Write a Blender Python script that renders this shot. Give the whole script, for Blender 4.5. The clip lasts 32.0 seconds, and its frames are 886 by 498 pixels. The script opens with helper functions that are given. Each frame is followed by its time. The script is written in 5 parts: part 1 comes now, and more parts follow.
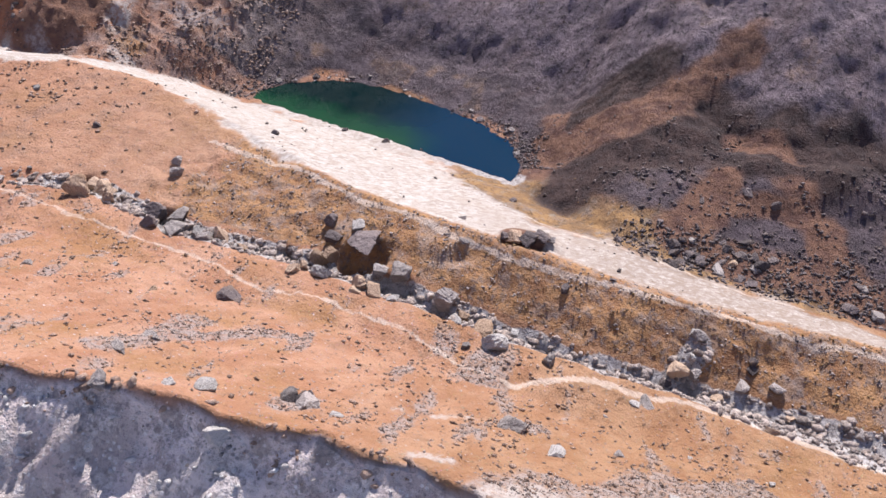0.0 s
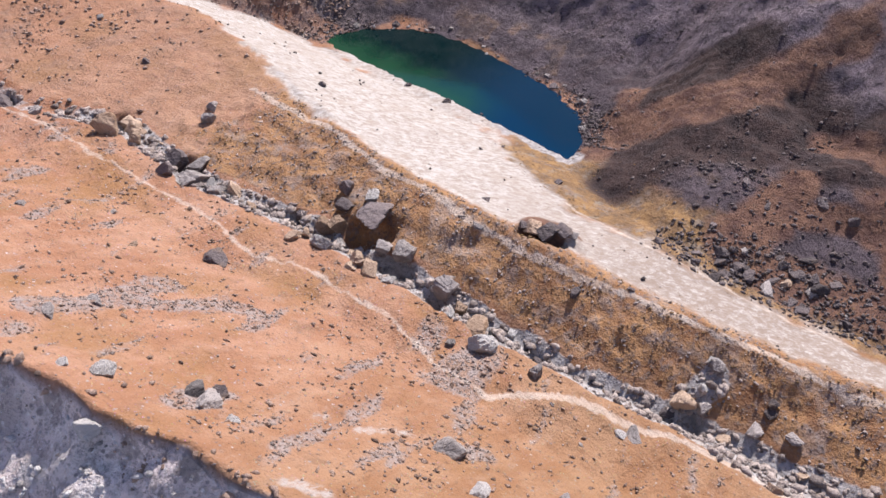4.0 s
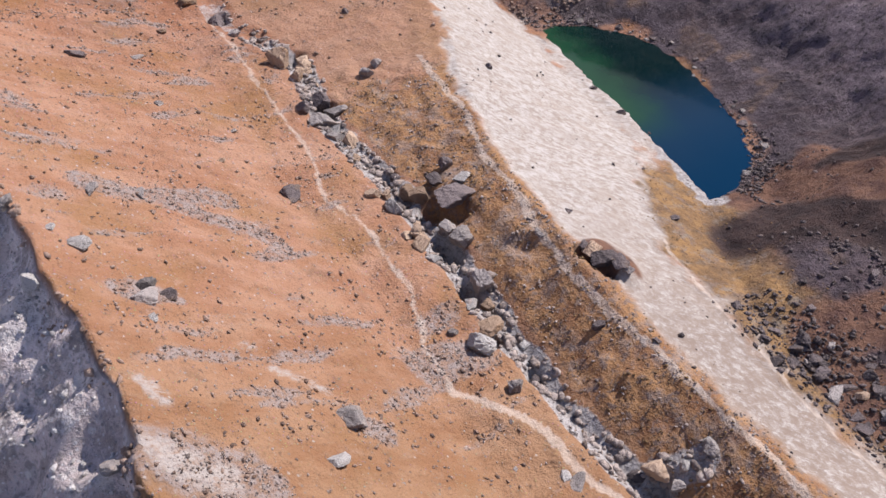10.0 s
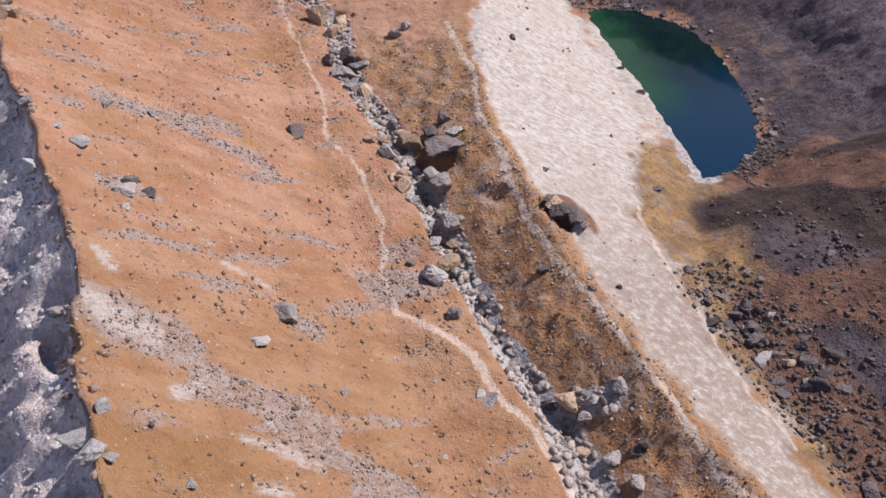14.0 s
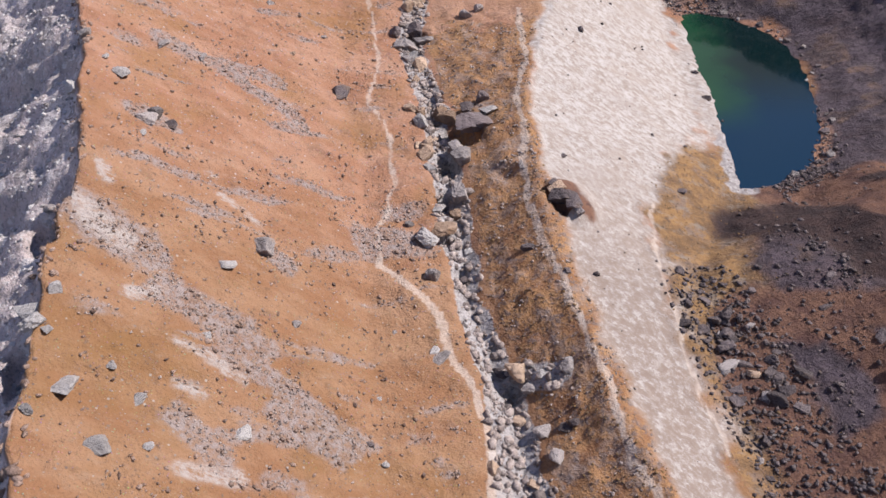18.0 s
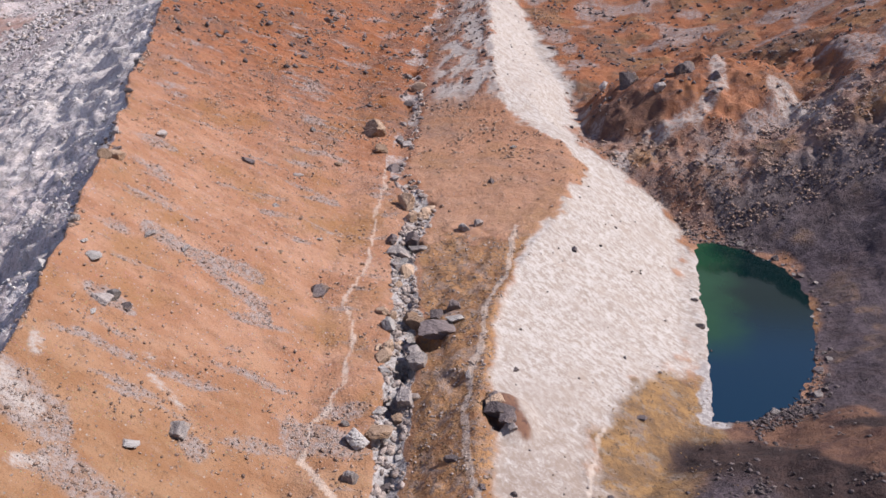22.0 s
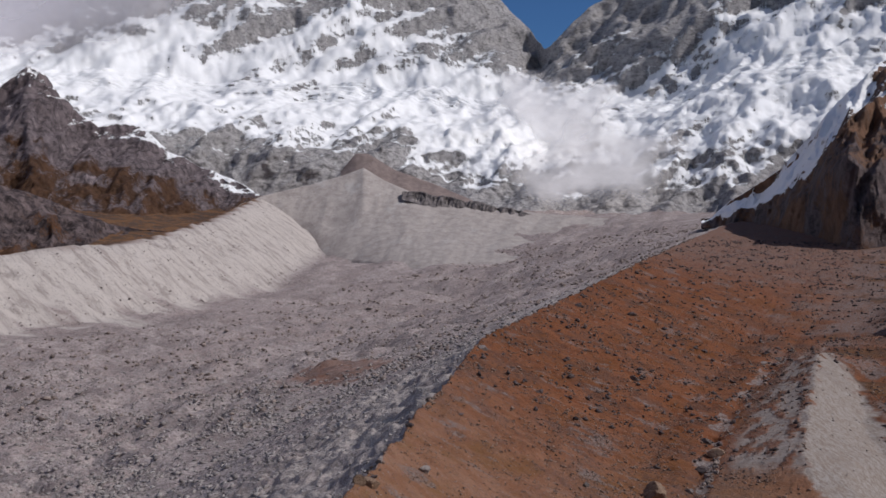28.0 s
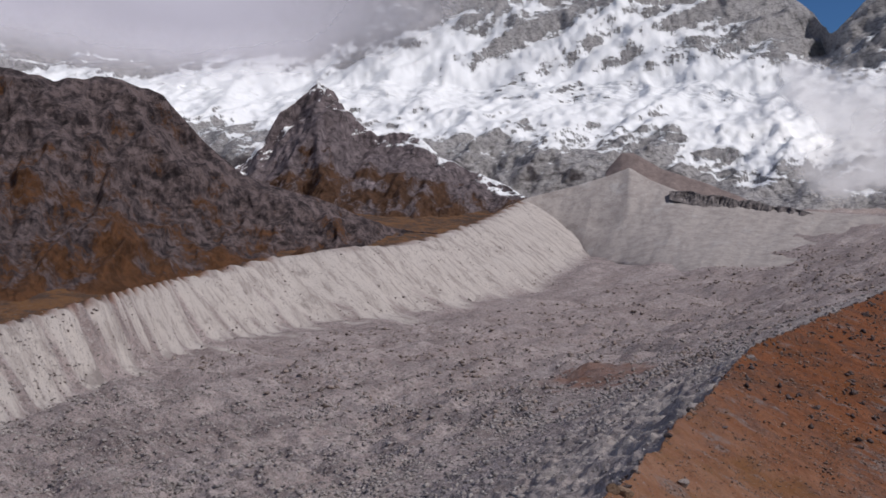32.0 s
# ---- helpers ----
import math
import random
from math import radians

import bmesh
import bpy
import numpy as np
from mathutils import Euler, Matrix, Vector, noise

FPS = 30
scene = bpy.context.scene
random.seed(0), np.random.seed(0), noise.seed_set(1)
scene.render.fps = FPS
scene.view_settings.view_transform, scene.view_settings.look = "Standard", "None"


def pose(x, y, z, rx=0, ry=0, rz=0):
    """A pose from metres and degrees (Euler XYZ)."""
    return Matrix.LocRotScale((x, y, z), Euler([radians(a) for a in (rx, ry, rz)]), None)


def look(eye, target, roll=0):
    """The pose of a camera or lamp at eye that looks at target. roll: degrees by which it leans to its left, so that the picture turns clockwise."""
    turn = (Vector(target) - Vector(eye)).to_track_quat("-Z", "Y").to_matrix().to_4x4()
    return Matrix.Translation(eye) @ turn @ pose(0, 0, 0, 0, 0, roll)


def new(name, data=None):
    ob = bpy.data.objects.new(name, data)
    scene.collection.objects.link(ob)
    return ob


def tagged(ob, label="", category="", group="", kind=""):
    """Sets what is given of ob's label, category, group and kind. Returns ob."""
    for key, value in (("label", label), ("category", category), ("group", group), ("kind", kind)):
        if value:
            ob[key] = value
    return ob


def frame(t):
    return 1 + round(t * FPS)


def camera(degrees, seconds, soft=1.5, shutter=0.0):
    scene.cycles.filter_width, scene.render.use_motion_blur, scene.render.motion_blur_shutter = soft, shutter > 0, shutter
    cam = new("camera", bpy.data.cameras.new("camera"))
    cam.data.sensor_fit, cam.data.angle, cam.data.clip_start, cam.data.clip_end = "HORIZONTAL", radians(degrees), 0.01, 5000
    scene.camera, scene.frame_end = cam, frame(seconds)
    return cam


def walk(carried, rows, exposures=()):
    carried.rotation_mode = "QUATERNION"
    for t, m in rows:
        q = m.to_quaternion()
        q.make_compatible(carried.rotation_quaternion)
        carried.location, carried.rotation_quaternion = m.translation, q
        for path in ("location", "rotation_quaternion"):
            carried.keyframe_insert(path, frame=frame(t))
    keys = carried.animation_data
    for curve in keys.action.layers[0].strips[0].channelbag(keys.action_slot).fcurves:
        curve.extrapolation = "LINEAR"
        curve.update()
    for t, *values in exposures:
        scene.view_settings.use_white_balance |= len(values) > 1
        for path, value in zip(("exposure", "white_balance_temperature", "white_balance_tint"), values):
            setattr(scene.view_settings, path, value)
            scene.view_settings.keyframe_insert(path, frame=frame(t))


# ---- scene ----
# Camera: seconds, eye, heading to the left of +y, pitch, roll.
cam = camera(53.93, 32.0, soft=1.6)
PATH = [
    (0, -77.28, -43.02, 65.88, -63.88, -34.35, -0.10),
    (0.5, -75.52, -44.11, 65.90, -62.25, -35.56, -0.17),
    (1, -73.51, -45.28, 65.84, -61.33, -36.39, -0.10),
    (1.5, -71.71, -46.25, 65.67, -59.43, -36.73, -0.09),
    (2, -69.40, -47.41, 65.58, -57.05, -37.19, -0.09),
    (2.5, -67.36, -48.68, 65.49, -55.09, -37.47, -0.20),
    (4.5, -57.91, -53.23, 65.36, -52.24, -38.34, -0.39),
    (5, -55.43, -54.71, 65.24, -52.16, -38.39, -0.36),
    (5.5, -53.42, -56.12, 65.25, -50.66, -38.40, -0.40),
    (6, -51.29, -57.85, 65.05, -48.53, -38.29, -0.38),
    (6.5, -49.51, -59.29, 65.12, -46.55, -38.31, -0.32),
    (7, -47.76, -61.00, 65.14, -44.28, -38.28, -0.16),
    (7.5, -46.26, -62.54, 65.11, -42.26, -38.29, -0.07),
    (8, -44.52, -64.50, 65.19, -39.38, -38.34, 0.02),
    (8.5, -43.12, -66.16, 65.24, -36.77, -38.40, 0.12),
    (9, -41.54, -68.00, 65.28, -33.74, -38.50, 0.30),
    (9.5, -40.00, -69.73, 65.36, -30.73, -38.59, 0.27),
    (10, -38.25, -71.62, 65.42, -26.91, -38.69, 0.26),
    (10.5, -36.88, -73.43, 65.43, -23.75, -38.71, 0.23),
    (11, -35.09, -75.66, 65.83, -21.61, -38.85, 0.17),
    (11.5, -33.65, -77.63, 65.80, -21.51, -38.82, 0.12),
    (12, -32.17, -79.86, 65.95, -21.24, -38.91, 0.11),
    (12.5, -31.01, -81.95, 65.94, -20.45, -38.89, 0.10),
    (13, -29.64, -84.34, 66.07, -19.28, -38.95, 0.12),
    (13.5, -28.32, -86.47, 66.19, -18.26, -39.00, 0.07),
    (14, -26.85, -88.62, 66.17, -17.55, -39.06, 0.17),
    (14.5, -25.22, -90.39, 66.39, -16.45, -39.17, 0.17),
    (16.5, -16.15, -96.41, 66.45, -8.91, -39.08, -0.07),
    (17, -13.66, -97.38, 66.54, -7.86, -39.16, 0.00),
    (17.5, -11.42, -98.06, 66.66, -6.46, -39.26, 0.02),
    (18, -8.75, -98.71, 66.72, -4.38, -39.35, 0.10),
    (18.5, -6.16, -99.22, 66.77, -2.56, -39.37, -0.01),
    (19, -3.30, -99.57, 66.89, -2.00, -39.47, 0.02),
    (19.5, -0.64, -99.81, 67.04, -1.59, -38.92, -0.04),
    (20, 2.30, -99.89, 67.31, -1.19, -37.46, -0.01),
    (20.5, 4.71, -99.93, 67.43, -0.59, -35.44, 0.10),
    (21, 7.58, -100.12, 67.20, 0.71, -32.03, 0.22),
    (21.5, 10.04, -100.05, 67.20, 2.39, -29.15, 0.24),
    (22, 12.88, -100.02, 67.04, 4.42, -25.66, 0.28),
    (22.5, 15.32, -99.78, 67.07, 6.22, -22.76, 0.30),
    (23, 17.75, -99.43, 66.75, 8.33, -19.24, 0.17),
    (23.5, 19.62, -99.04, 66.68, 10.14, -16.32, 0.10),
    (24, 21.39, -98.44, 66.51, 12.19, -12.98, 0.07),
    (24.5, 22.47, -98.03, 66.30, 13.91, -10.16, 0.17),
    (25, 23.80, -97.30, 66.12, 16.01, -6.84, 0.06),
    (25.5, 24.81, -96.74, 65.97, 17.81, -4.01, -0.00),
    (27.5, 27.26, -94.27, 65.23, 25.75, -2.39, -0.09),
    (28, 27.45, -93.68, 64.98, 27.88, -2.35, -0.06),
    (28.5, 27.63, -93.12, 64.93, 29.73, -2.33, -0.15),
    (29, 27.88, -92.72, 65.08, 31.90, -2.33, -0.18),
    (29.5, 28.14, -92.49, 65.14, 33.76, -2.32, -0.26),
    (30, 28.29, -92.28, 65.14, 35.97, -2.29, -0.27),
    (30.5, 28.42, -92.00, 65.12, 37.88, -2.27, -0.36),
    (31, 28.53, -91.85, 65.19, 40.15, -2.25, -0.44),
    (31.5, 28.69, -91.77, 65.29, 42.11, -2.24, -0.50),
    (32, 28.75, -92.32, 65.50, 45.23, -2.19, -0.59),
]
walk(cam, [(t, pose(x, y, z, 90 + pitch, 0, yaw) @ pose(0, 0, 0, 0, 0, roll)) for t, x, y, z, yaw, pitch, roll in PATH],
     exposures=[(0.0, 1.1), (6.0, 0.92), (12.0, 0.72), (23.0, 0.72), (24.0, 0.58), (25.0, 0.1), (26.5, -0.45), (28.0, -0.88), (32.0, -0.92)])

# Sky and sun.
SUN_AZ, SUN_EL = radians(80), radians(46)  # azimuth clockwise from +y
world = bpy.data.worlds.new("sky")
scene.world = world
world.use_nodes = True
wn, wl = world.node_tree.nodes, world.node_tree.links
sky = wn.new("ShaderNodeTexSky")
sky.sky_type, sky.sun_disc = "NISHITA", False
sky.sun_elevation, sky.sun_rotation, sky.altitude = SUN_EL, SUN_AZ, 4500
sky.air_density, sky.dust_density, sky.ozone_density = 1.6, 0.1, 5.0
wn["Background"].inputs["Strength"].default_value = 0.066
# broken cloud over the blue
coord, cover, cloudy, blend = wn.new("ShaderNodeTexCoord"), wn.new("ShaderNodeTexNoise"), wn.new("ShaderNodeMapRange"), wn.new("ShaderNodeMix")
cover.inputs["Scale"].default_value, cover.inputs["Detail"].default_value = 1.6, 5.0
cloudy.interpolation_type = "SMOOTHSTEP"
cloudy.inputs["From Min"].default_value, cloudy.inputs["From Max"].default_value = 0.42, 0.62
blend.data_type = "RGBA"
blend.inputs[7].default_value = (6.0, 5.9, 6.4, 1)
wl.new(coord.outputs["Generated"], cover.inputs["Vector"])
wl.new(cover.outputs[0], cloudy.inputs["Value"])
# a gap of blue above the glacier's head
gap, near, thin = wn.new("ShaderNodeVectorMath"), wn.new("ShaderNodeMapRange"), wn.new("ShaderNodeMath")
gap.operation, thin.operation = "DOT_PRODUCT", "MULTIPLY"
gap.inputs[1].default_value = (-0.34, 0.91, 0.24)
near.interpolation_type = "SMOOTHSTEP"
near.inputs["From Min"].default_value, near.inputs["From Max"].default_value = 0.985, 0.90
wl.new(coord.outputs["Generated"], gap.inputs[0])
wl.new(gap.outputs["Value"], near.inputs["Value"])
wl.new(cloudy.outputs[0], thin.inputs[0])
wl.new(near.outputs[0], thin.inputs[1])
wl.new(thin.outputs[0], blend.inputs[0])
deep = wn.new("ShaderNodeMix")
deep.data_type, deep.blend_type = "RGBA", "MULTIPLY"
deep.inputs[0].default_value, deep.inputs[7].default_value = 1.0, (0.82, 1.18, 1.6, 1)
wl.new(sky.outputs["Color"], deep.inputs[6])
wl.new(deep.outputs[2], blend.inputs[6])
wl.new(blend.outputs[2], wn["Background"].inputs["Color"])
sun = new("sun", bpy.data.lights.new("sun", "SUN"))
sun.data.energy, sun.data.angle, sun.data.color = 4.9, radians(0.6), (1.0, 0.958, 0.94)
sun.matrix_world = look((900 * math.sin(SUN_AZ), 900 * math.cos(SUN_AZ), 900 * math.tan(SUN_EL)), (0, 0, 0))
# ---- terrain: plan of the moraine, in lines that run along the valley ----
GRAD = np.random.RandomState(7).rand(256, 2) * 2 - 1
GRAD /= np.linalg.norm(GRAD, axis=1)[:, None]
PERM = np.random.RandomState(8).permutation(256)


def perlin(x, y):
    xi, yi = np.floor(x).astype(np.int64), np.floor(y).astype(np.int64)
    fx, fy = x - xi, y - yi
    u, v = fx * fx * fx * (fx * (fx * 6 - 15) + 10), fy * fy * fy * (fy * (fy * 6 - 15) + 10)

    def corner(dx, dy):
        g = GRAD[PERM[(PERM[(xi + dx) & 255] + yi + dy) & 255]]
        return g[..., 0] * (fx - dx) + g[..., 1] * (fy - dy)

    a, b, c, d = corner(0, 0), corner(1, 0), corner(0, 1), corner(1, 1)
    return ((a * (1 - u) + b * u) * (1 - v) + (c * (1 - u) + d * u) * v) * 1.5


def fbm(x, y, octaves=4, gain=0.5, ridged=False):
    total, amp = 0 * x, 1.0
    for k in range(octaves):
        n = perlin(x * 2**k + 17.3 * k, y * 2**k + 5.1 * k)
        total = total + amp * ((0.5 - np.abs(n)) * 1.4 if ridged else n)
        amp *= gain
    return total


def step(a, b, v):
    t = np.clip((v - a) / (b - a), 0, 1)
    return t * t * (3 - 2 * t)


# Each line: knots of (y, x, z), from the west to the east.
OUTER = [(-1500, -1500, 60), (0, -1400, 90), (800, -1500, 130), (2000, -2200, 200), (4600, -3600, 300)]
TROUGH = [(-1500, -540, -4), (-100, -530, -2), (77, -545, -4), (156, -591, 4), (286, -716, 4), (425, -775, 12), (624, -790, 20), (824, -870, 40), (1059, -990, 70), (4600, -1700, 200)]
WEST_CREST = [(-1500, -480, 0), (-100, -470, 2), (77, -505, 6), (156, -551, 14), (286, -676, 15), (425, -732, 27), (510, -725, 32), (624, -739, 36), (824, -821, 58), (1059, -932, 95), (1300, -1000, 90), (4600, -1600, 210)]
WEST_FOOT = [(-1500, -400, -36), (-100, -395, -36), (52, -430, -35), (117, -484, -35), (255, -600, -35), (407, -640, -35), (470, -622, -34), (747, -655, -30), (1000, -760, 0), (1300, -900, 60), (4600, -1500, 200)]
GLACIER = [(-1500, -240, -38), (0, -250, -38), (300, -330, -38), (700, -380, -32), (1000, -450, 5), (1300, -500, 55), (4600, -900, 190)]
SCARP_FOOT = [(-1500, -146, -30), (-60, -148, -29), (0, -154, -29), (60, -168, -28), (126, -186, -25), (300, -205, -12), (500, -185, 6), (700, -172, 30), (1000, -200, 50), (1300, -260, 56), (4600, -700, 190)]
CREST = [(-1500, -36, 10), (-80, -34, 13), (-50, -38, 15.6), (-26, -39.6, 17.4), (-9, -42, 19.6), (7, -45.6, 20.6), (22, -48, 22.8), (50, -56.5, 23.5), (126, -76, 30.2), (294, -81, 41), (494, -94, 49), (695, -107, 56), (1000, -120, 58), (4600, -400, 190)]
UPPER_TURF = [(-1500, -28, 7), (-80, -27, 8), (-50, -29, 10), (-24, -30, 11.2), (10, -36, 14.4), (47, -38, 14.5), (110, -53, 20.5), (294, -60, 34), (494, -70, 46), (695, -80, 54), (1000, -90, 57), (4600, -350, 190)]
TURF_FOOT = [(-1500, -14, -3), (-60, -9, -3.5), (-38, -11, -2), (-22, -11.5, -1.2), (0, -12, 0.8), (15, -14, 3), (47, -16, 5), (110, -24, 10.5), (200, -24, 15), (294, -20, 24), (494, -10, 44), (695, -20, 53), (1000, -40, 57), (4600, -300, 190)]
GULLY_WEST = [(-1500, -2, -7), (-60, -1, -6), (-38, 0.6, -5.2), (-25, -2.2, -2.4), (-14, -2.6, -1.7), (0, -3.6, 0), (15, -4.2, 1.2), (34, -6.5, 2.6), (49, -5, 3.6), (66, -12.6, 5.6), (98, -13.4, 8.8), (122, -15.4, 10.8), (145, -15.6, 11.9), (200, -13, 15.2), (294, -6, 23), (494, 10, 44), (4600, -250, 190)]
GULLY_BED = [(-1500, 2, -8), (-60, 4, -7.6), (-38, 3.4, -7), (-25, 0.6, -4.6), (-14, 0.2, -3.6), (0, -0.8, -1.6), (15, -1.6, -0.2), (34, -3.8, 1.5), (49, -2.2, 2.6), (66, -9.8, 4.6), (98, -10, 7.9), (122, -12, 9.8), (145, -12.4, 11), (200, -10, 14.4), (294, -2, 22), (494, 14, 44), (4600, -245, 190)]
GULLY_EAST = [(-1500, 5, -7), (-60, 7, -6.4), (-38, 5.6, -5.8), (-25, 2.6, -3.4), (-14, 2.2, -2.4), (0, 1.6, 0), (15, 0.6, 0.6), (34, -1.6, 2), (49, 0, 3), (66, -6.8, 5.2), (98, -7, 8.8), (122, -9, 10.6), (145, -9.4, 11.9), (200, -7, 15.2), (294, 2, 22.5), (494, 18, 44.5), (4600, -240, 190)]
PALE_RIDGE = [(-1500, 22, -6), (-60, 17, -3), (-36, 12.5, -1), (-24, 11, 0.6), (-12, 10.6, 2.6), (0, 10.4, 3.2), (12.5, 11.6, 3.8), (24, 15, 4.0), (36, 19, 4.2), (48, 23.5, 4.2), (60, 25, 5.2), (80, 25, 6.6), (94, 13, 9.6), (104, 9.4, 13.6), (115, 8.6, 14.6), (150, 7, 17.4), (202, 4.4, 21), (225, 8, 18), (294, 16, 23), (494, 40, 45), (4600, -200, 191)]
PALE_FOOT = [(-1500, 40, -12), (-60, 29, -8.5), (-34, 27.8, -5.6), (-20, 29, -4), (-8, 36, -7.4), (3, 44.4, -8.5), (27, 45.2, -8.5), (45, 47.5, -8.6), (66, 51, -8.7), (74, 46, -4), (84, 33, 4), (112, 30, 5.6), (150, 20, 9), (202, 16, 14), (225, 26, 17), (245, 32, 22), (262, 40, 30), (294, 52, 36), (494, 70, 46), (4600, -150, 192)]
FAR_SHORE = [(-1500, 60, -8), (-60, 38, -6.8), (-42, 37, -5.4), (-35, 37, -4.2), (-22, 40, -1.6), (-12, 46, -2.2), (-4, 49, -6), (3, 49, -8), (8, 56.5, -8), (16, 61.5, -8), (25, 64.4, -8), (36, 67.4, -8), (48, 69, -8), (56, 66, -8), (62, 60, -7.8), (68, 58, -6), (76, 52, 0), (84, 46, 5.0), (100, 48, 9.5), (115, 52, 11), (135, 50, 8.5), (202, 44, 14), (222, 46, 22), (240, 48, 40), (258, 58, 60), (294, 74, 64), (340, 92, 48), (494, 110, 50), (4600, -50, 195)]
HILL_FOOT = [(-1500, 120, 14), (-60, 70, 2), (-48, 62, 1.5), (-36, 56, 1.2), (-19, 64, 3.4), (-8, 66, 1), (2, 70, -4), (12, 77, -1.5), (22, 77, -4), (37, 79, -4.4), (50, 80, -3), (60, 78, -1), (72, 74, 4), (84, 72, 9), (105, 74, 14), (130, 78, 16), (170, 84, 17), (205, 84, 22), (225, 84, 40), (245, 80, 66), (262, 84, 74), (300, 104, 80), (350, 124, 66), (494, 170, 60), (4600, 100, 220)]
EAST_RIDGE = [(-1500, 170, 60), (-150, 165, 66), (-60, 160, 68), (-20, 165, 70), (0, 168, 70), (26, 172, 66), (40, 176, 68), (75, 184, 72), (95, 190, 62), (160, 190, 62), (215, 190, 84), (262, 195, 104), (310, 205, 110), (400, 240, 100), (494, 300, 90), (4600, 700, 400)]
EAST_END = [(-1500, 330, 150), (0, 330, 170), (160, 330, 190), (215, 450, 230), (300, 600, 240), (494, 700, 300), (4600, 3000, 900)]
LINES = [OUTER, TROUGH, WEST_CREST, WEST_FOOT, GLACIER, SCARP_FOOT, CREST, UPPER_TURF, TURF_FOOT, GULLY_WEST, GULLY_BED, GULLY_EAST, PALE_RIDGE, PALE_FOOT, FAR_SHORE, HILL_FOOT, EAST_RIDGE, EAST_END]


def line(k, y):
    ys, xs, zs = np.array(LINES[k], float).T
    x = np.interp(y, ys, xs)
    if k == 6:
        x = x + 1.0 * perlin(y / 11.0, 0 * y + 3.3) * step(300, 100, y)
    if 5 < k < 15:
        x = x + 0.7 * perlin(y / 9.0, 0 * y + 1.7 * k) + 0.4 * perlin(y / 3.1, 0 * y + 2.9 * k)
    return x, np.interp(y, ys, zs)


LAKE_Z = -8.15
LAKE = [(43.2, 3.2), (44.4, 10.5), (45.9, 19.5), (47.6, 30), (48.6, 42), (49.6, 50), (51.6, 63.2), (55, 64), (60.5, 61), (65.5, 55), (68, 47.5), (67, 37), (64, 25.5), (61, 16), (56, 8), (48, 3.4)]


def lake_edge(x, y):
    """How far a place lies outside the tarn's shore; below 0 in the water."""
    x, y = np.broadcast_arrays(np.asarray(x, float), np.asarray(y, float))
    out = np.full(x.shape, 99.0)
    near = (x > 30) & (x < 82) & (y > -10) & (y < 78)
    px, py = x[near], y[near]
    px, py = px + 0.5 * fbm(px / 3.1 + 4, py / 3.1, 3), py + 0.5 * fbm(px / 3.1, py / 3.1 + 8, 3)
    least, inside = np.full(px.shape, 99.0), np.zeros(px.shape, bool)
    for (ax, ay), (bx, by) in zip(LAKE, LAKE[1:] + LAKE[:1]):
        t = np.clip(((px - ax) * (bx - ax) + (py - ay) * (by - ay)) / ((bx - ax) ** 2 + (by - ay) ** 2), 0, 1)
        least = np.minimum(least, np.hypot(px - ax - t * (bx - ax), py - ay - t * (by - ay)))
        if ay != by:
            inside ^= ((ay > py) != (by > py)) & (px < ax + (py - ay) * (bx - ax) / (by - ay))
    out[near] = np.where(inside, -least, least)
    return out


def ground(x, y, detail=True):
    """The height of the ground."""
    x, y = np.asarray(x, float), np.asarray(y, float)
    lines = [line(k, y) for k in range(len(LINES))]
    z = np.where(x < lines[0][0], lines[0][1], lines[-1][1] + 0 * x)
    for (xa, za), (xb, zb) in zip(lines, lines[1:]):
        t = (x - xa) / (xb - xa)
        z = np.where((t >= 0) & (t <= 1), za + (zb - za) * t, z)
    if detail:
        z = z + relief(x, y, lines)
    # the tarn's basin
    d = lake_edge(x, y)
    shore = LAKE_Z + np.where(d < 0, np.maximum(0.4 * d, -3.0), 0.05 + 0.22 * d) + 0.12 * perlin(x / 1.1, y / 1.1)
    w = step(7, 0.3, d)
    return z * (1 - w) + shore * w


def capsule(x, y, ax, ay, bx, by, r):
    """1 inside a rounded strip from a to b, fading at its edge."""
    dx, dy = bx - ax, by - ay
    t = np.clip(((x - ax) * dx + (y - ay) * dy) / (dx * dx + dy * dy + 1e-9), 0, 1)
    return step(1.35, 0.6, np.hypot(x - ax - t * dx, y - ay - t * dy) / r)


def along(knots, y):
    ys, xs = np.array(knots, float).T
    return np.interp(y, ys, xs)


TRAIL_SLOPE = [(-0.3, -62), (-0.1, -49.4), (0.5, -42.7), (-0.1, -36.5), (-2.2, -33.2), (-3.1, -29.5), (-3.9, -26.4), (-5.6, -23.5), (-10.3, -19.1), (-10.0, -12), (-7.8, -3.5), (-8.9, 9.8), (-11.2, 13.9), (-9.3, 26.0), (-10.7, 48.4), (-10.4, 55.9), (-12.0, 64.7)]
TRAIL_RIDGE = [(16, -62), (14.6, -50.4), (13.5, -45.2), (13.2, -39.9), (12.6, -35.5), (11.8, -30.1), (11.1, -25.2), (9.5, -18.5), (8.6, -9.3), (9.6, 0), (10.6, 6), (10.4, 12.7), (13.4, 24), (14.0, 30), (14.4, 37.6), (15, 42)]
TRAIL_FOOT = [(24.6, -46), (23.4, -34), (24.3, -29), (23.6, -22), (25, -12), (27, -6)]
PALE_WEST = [(-400, 23), (-60, 18.4), (-51, 16.8), (-33, 14.4), (-23, 13.4), (-9, 11.9), (8, 12.4), (34, 16), (52, 24), (72, 29), (80, 26), (87, 17), (95, 12), (99, 9.6), (110, 8.8), (150, 6.9), (202, 4.2), (238, 2), (250, 60), (4600, 60)]
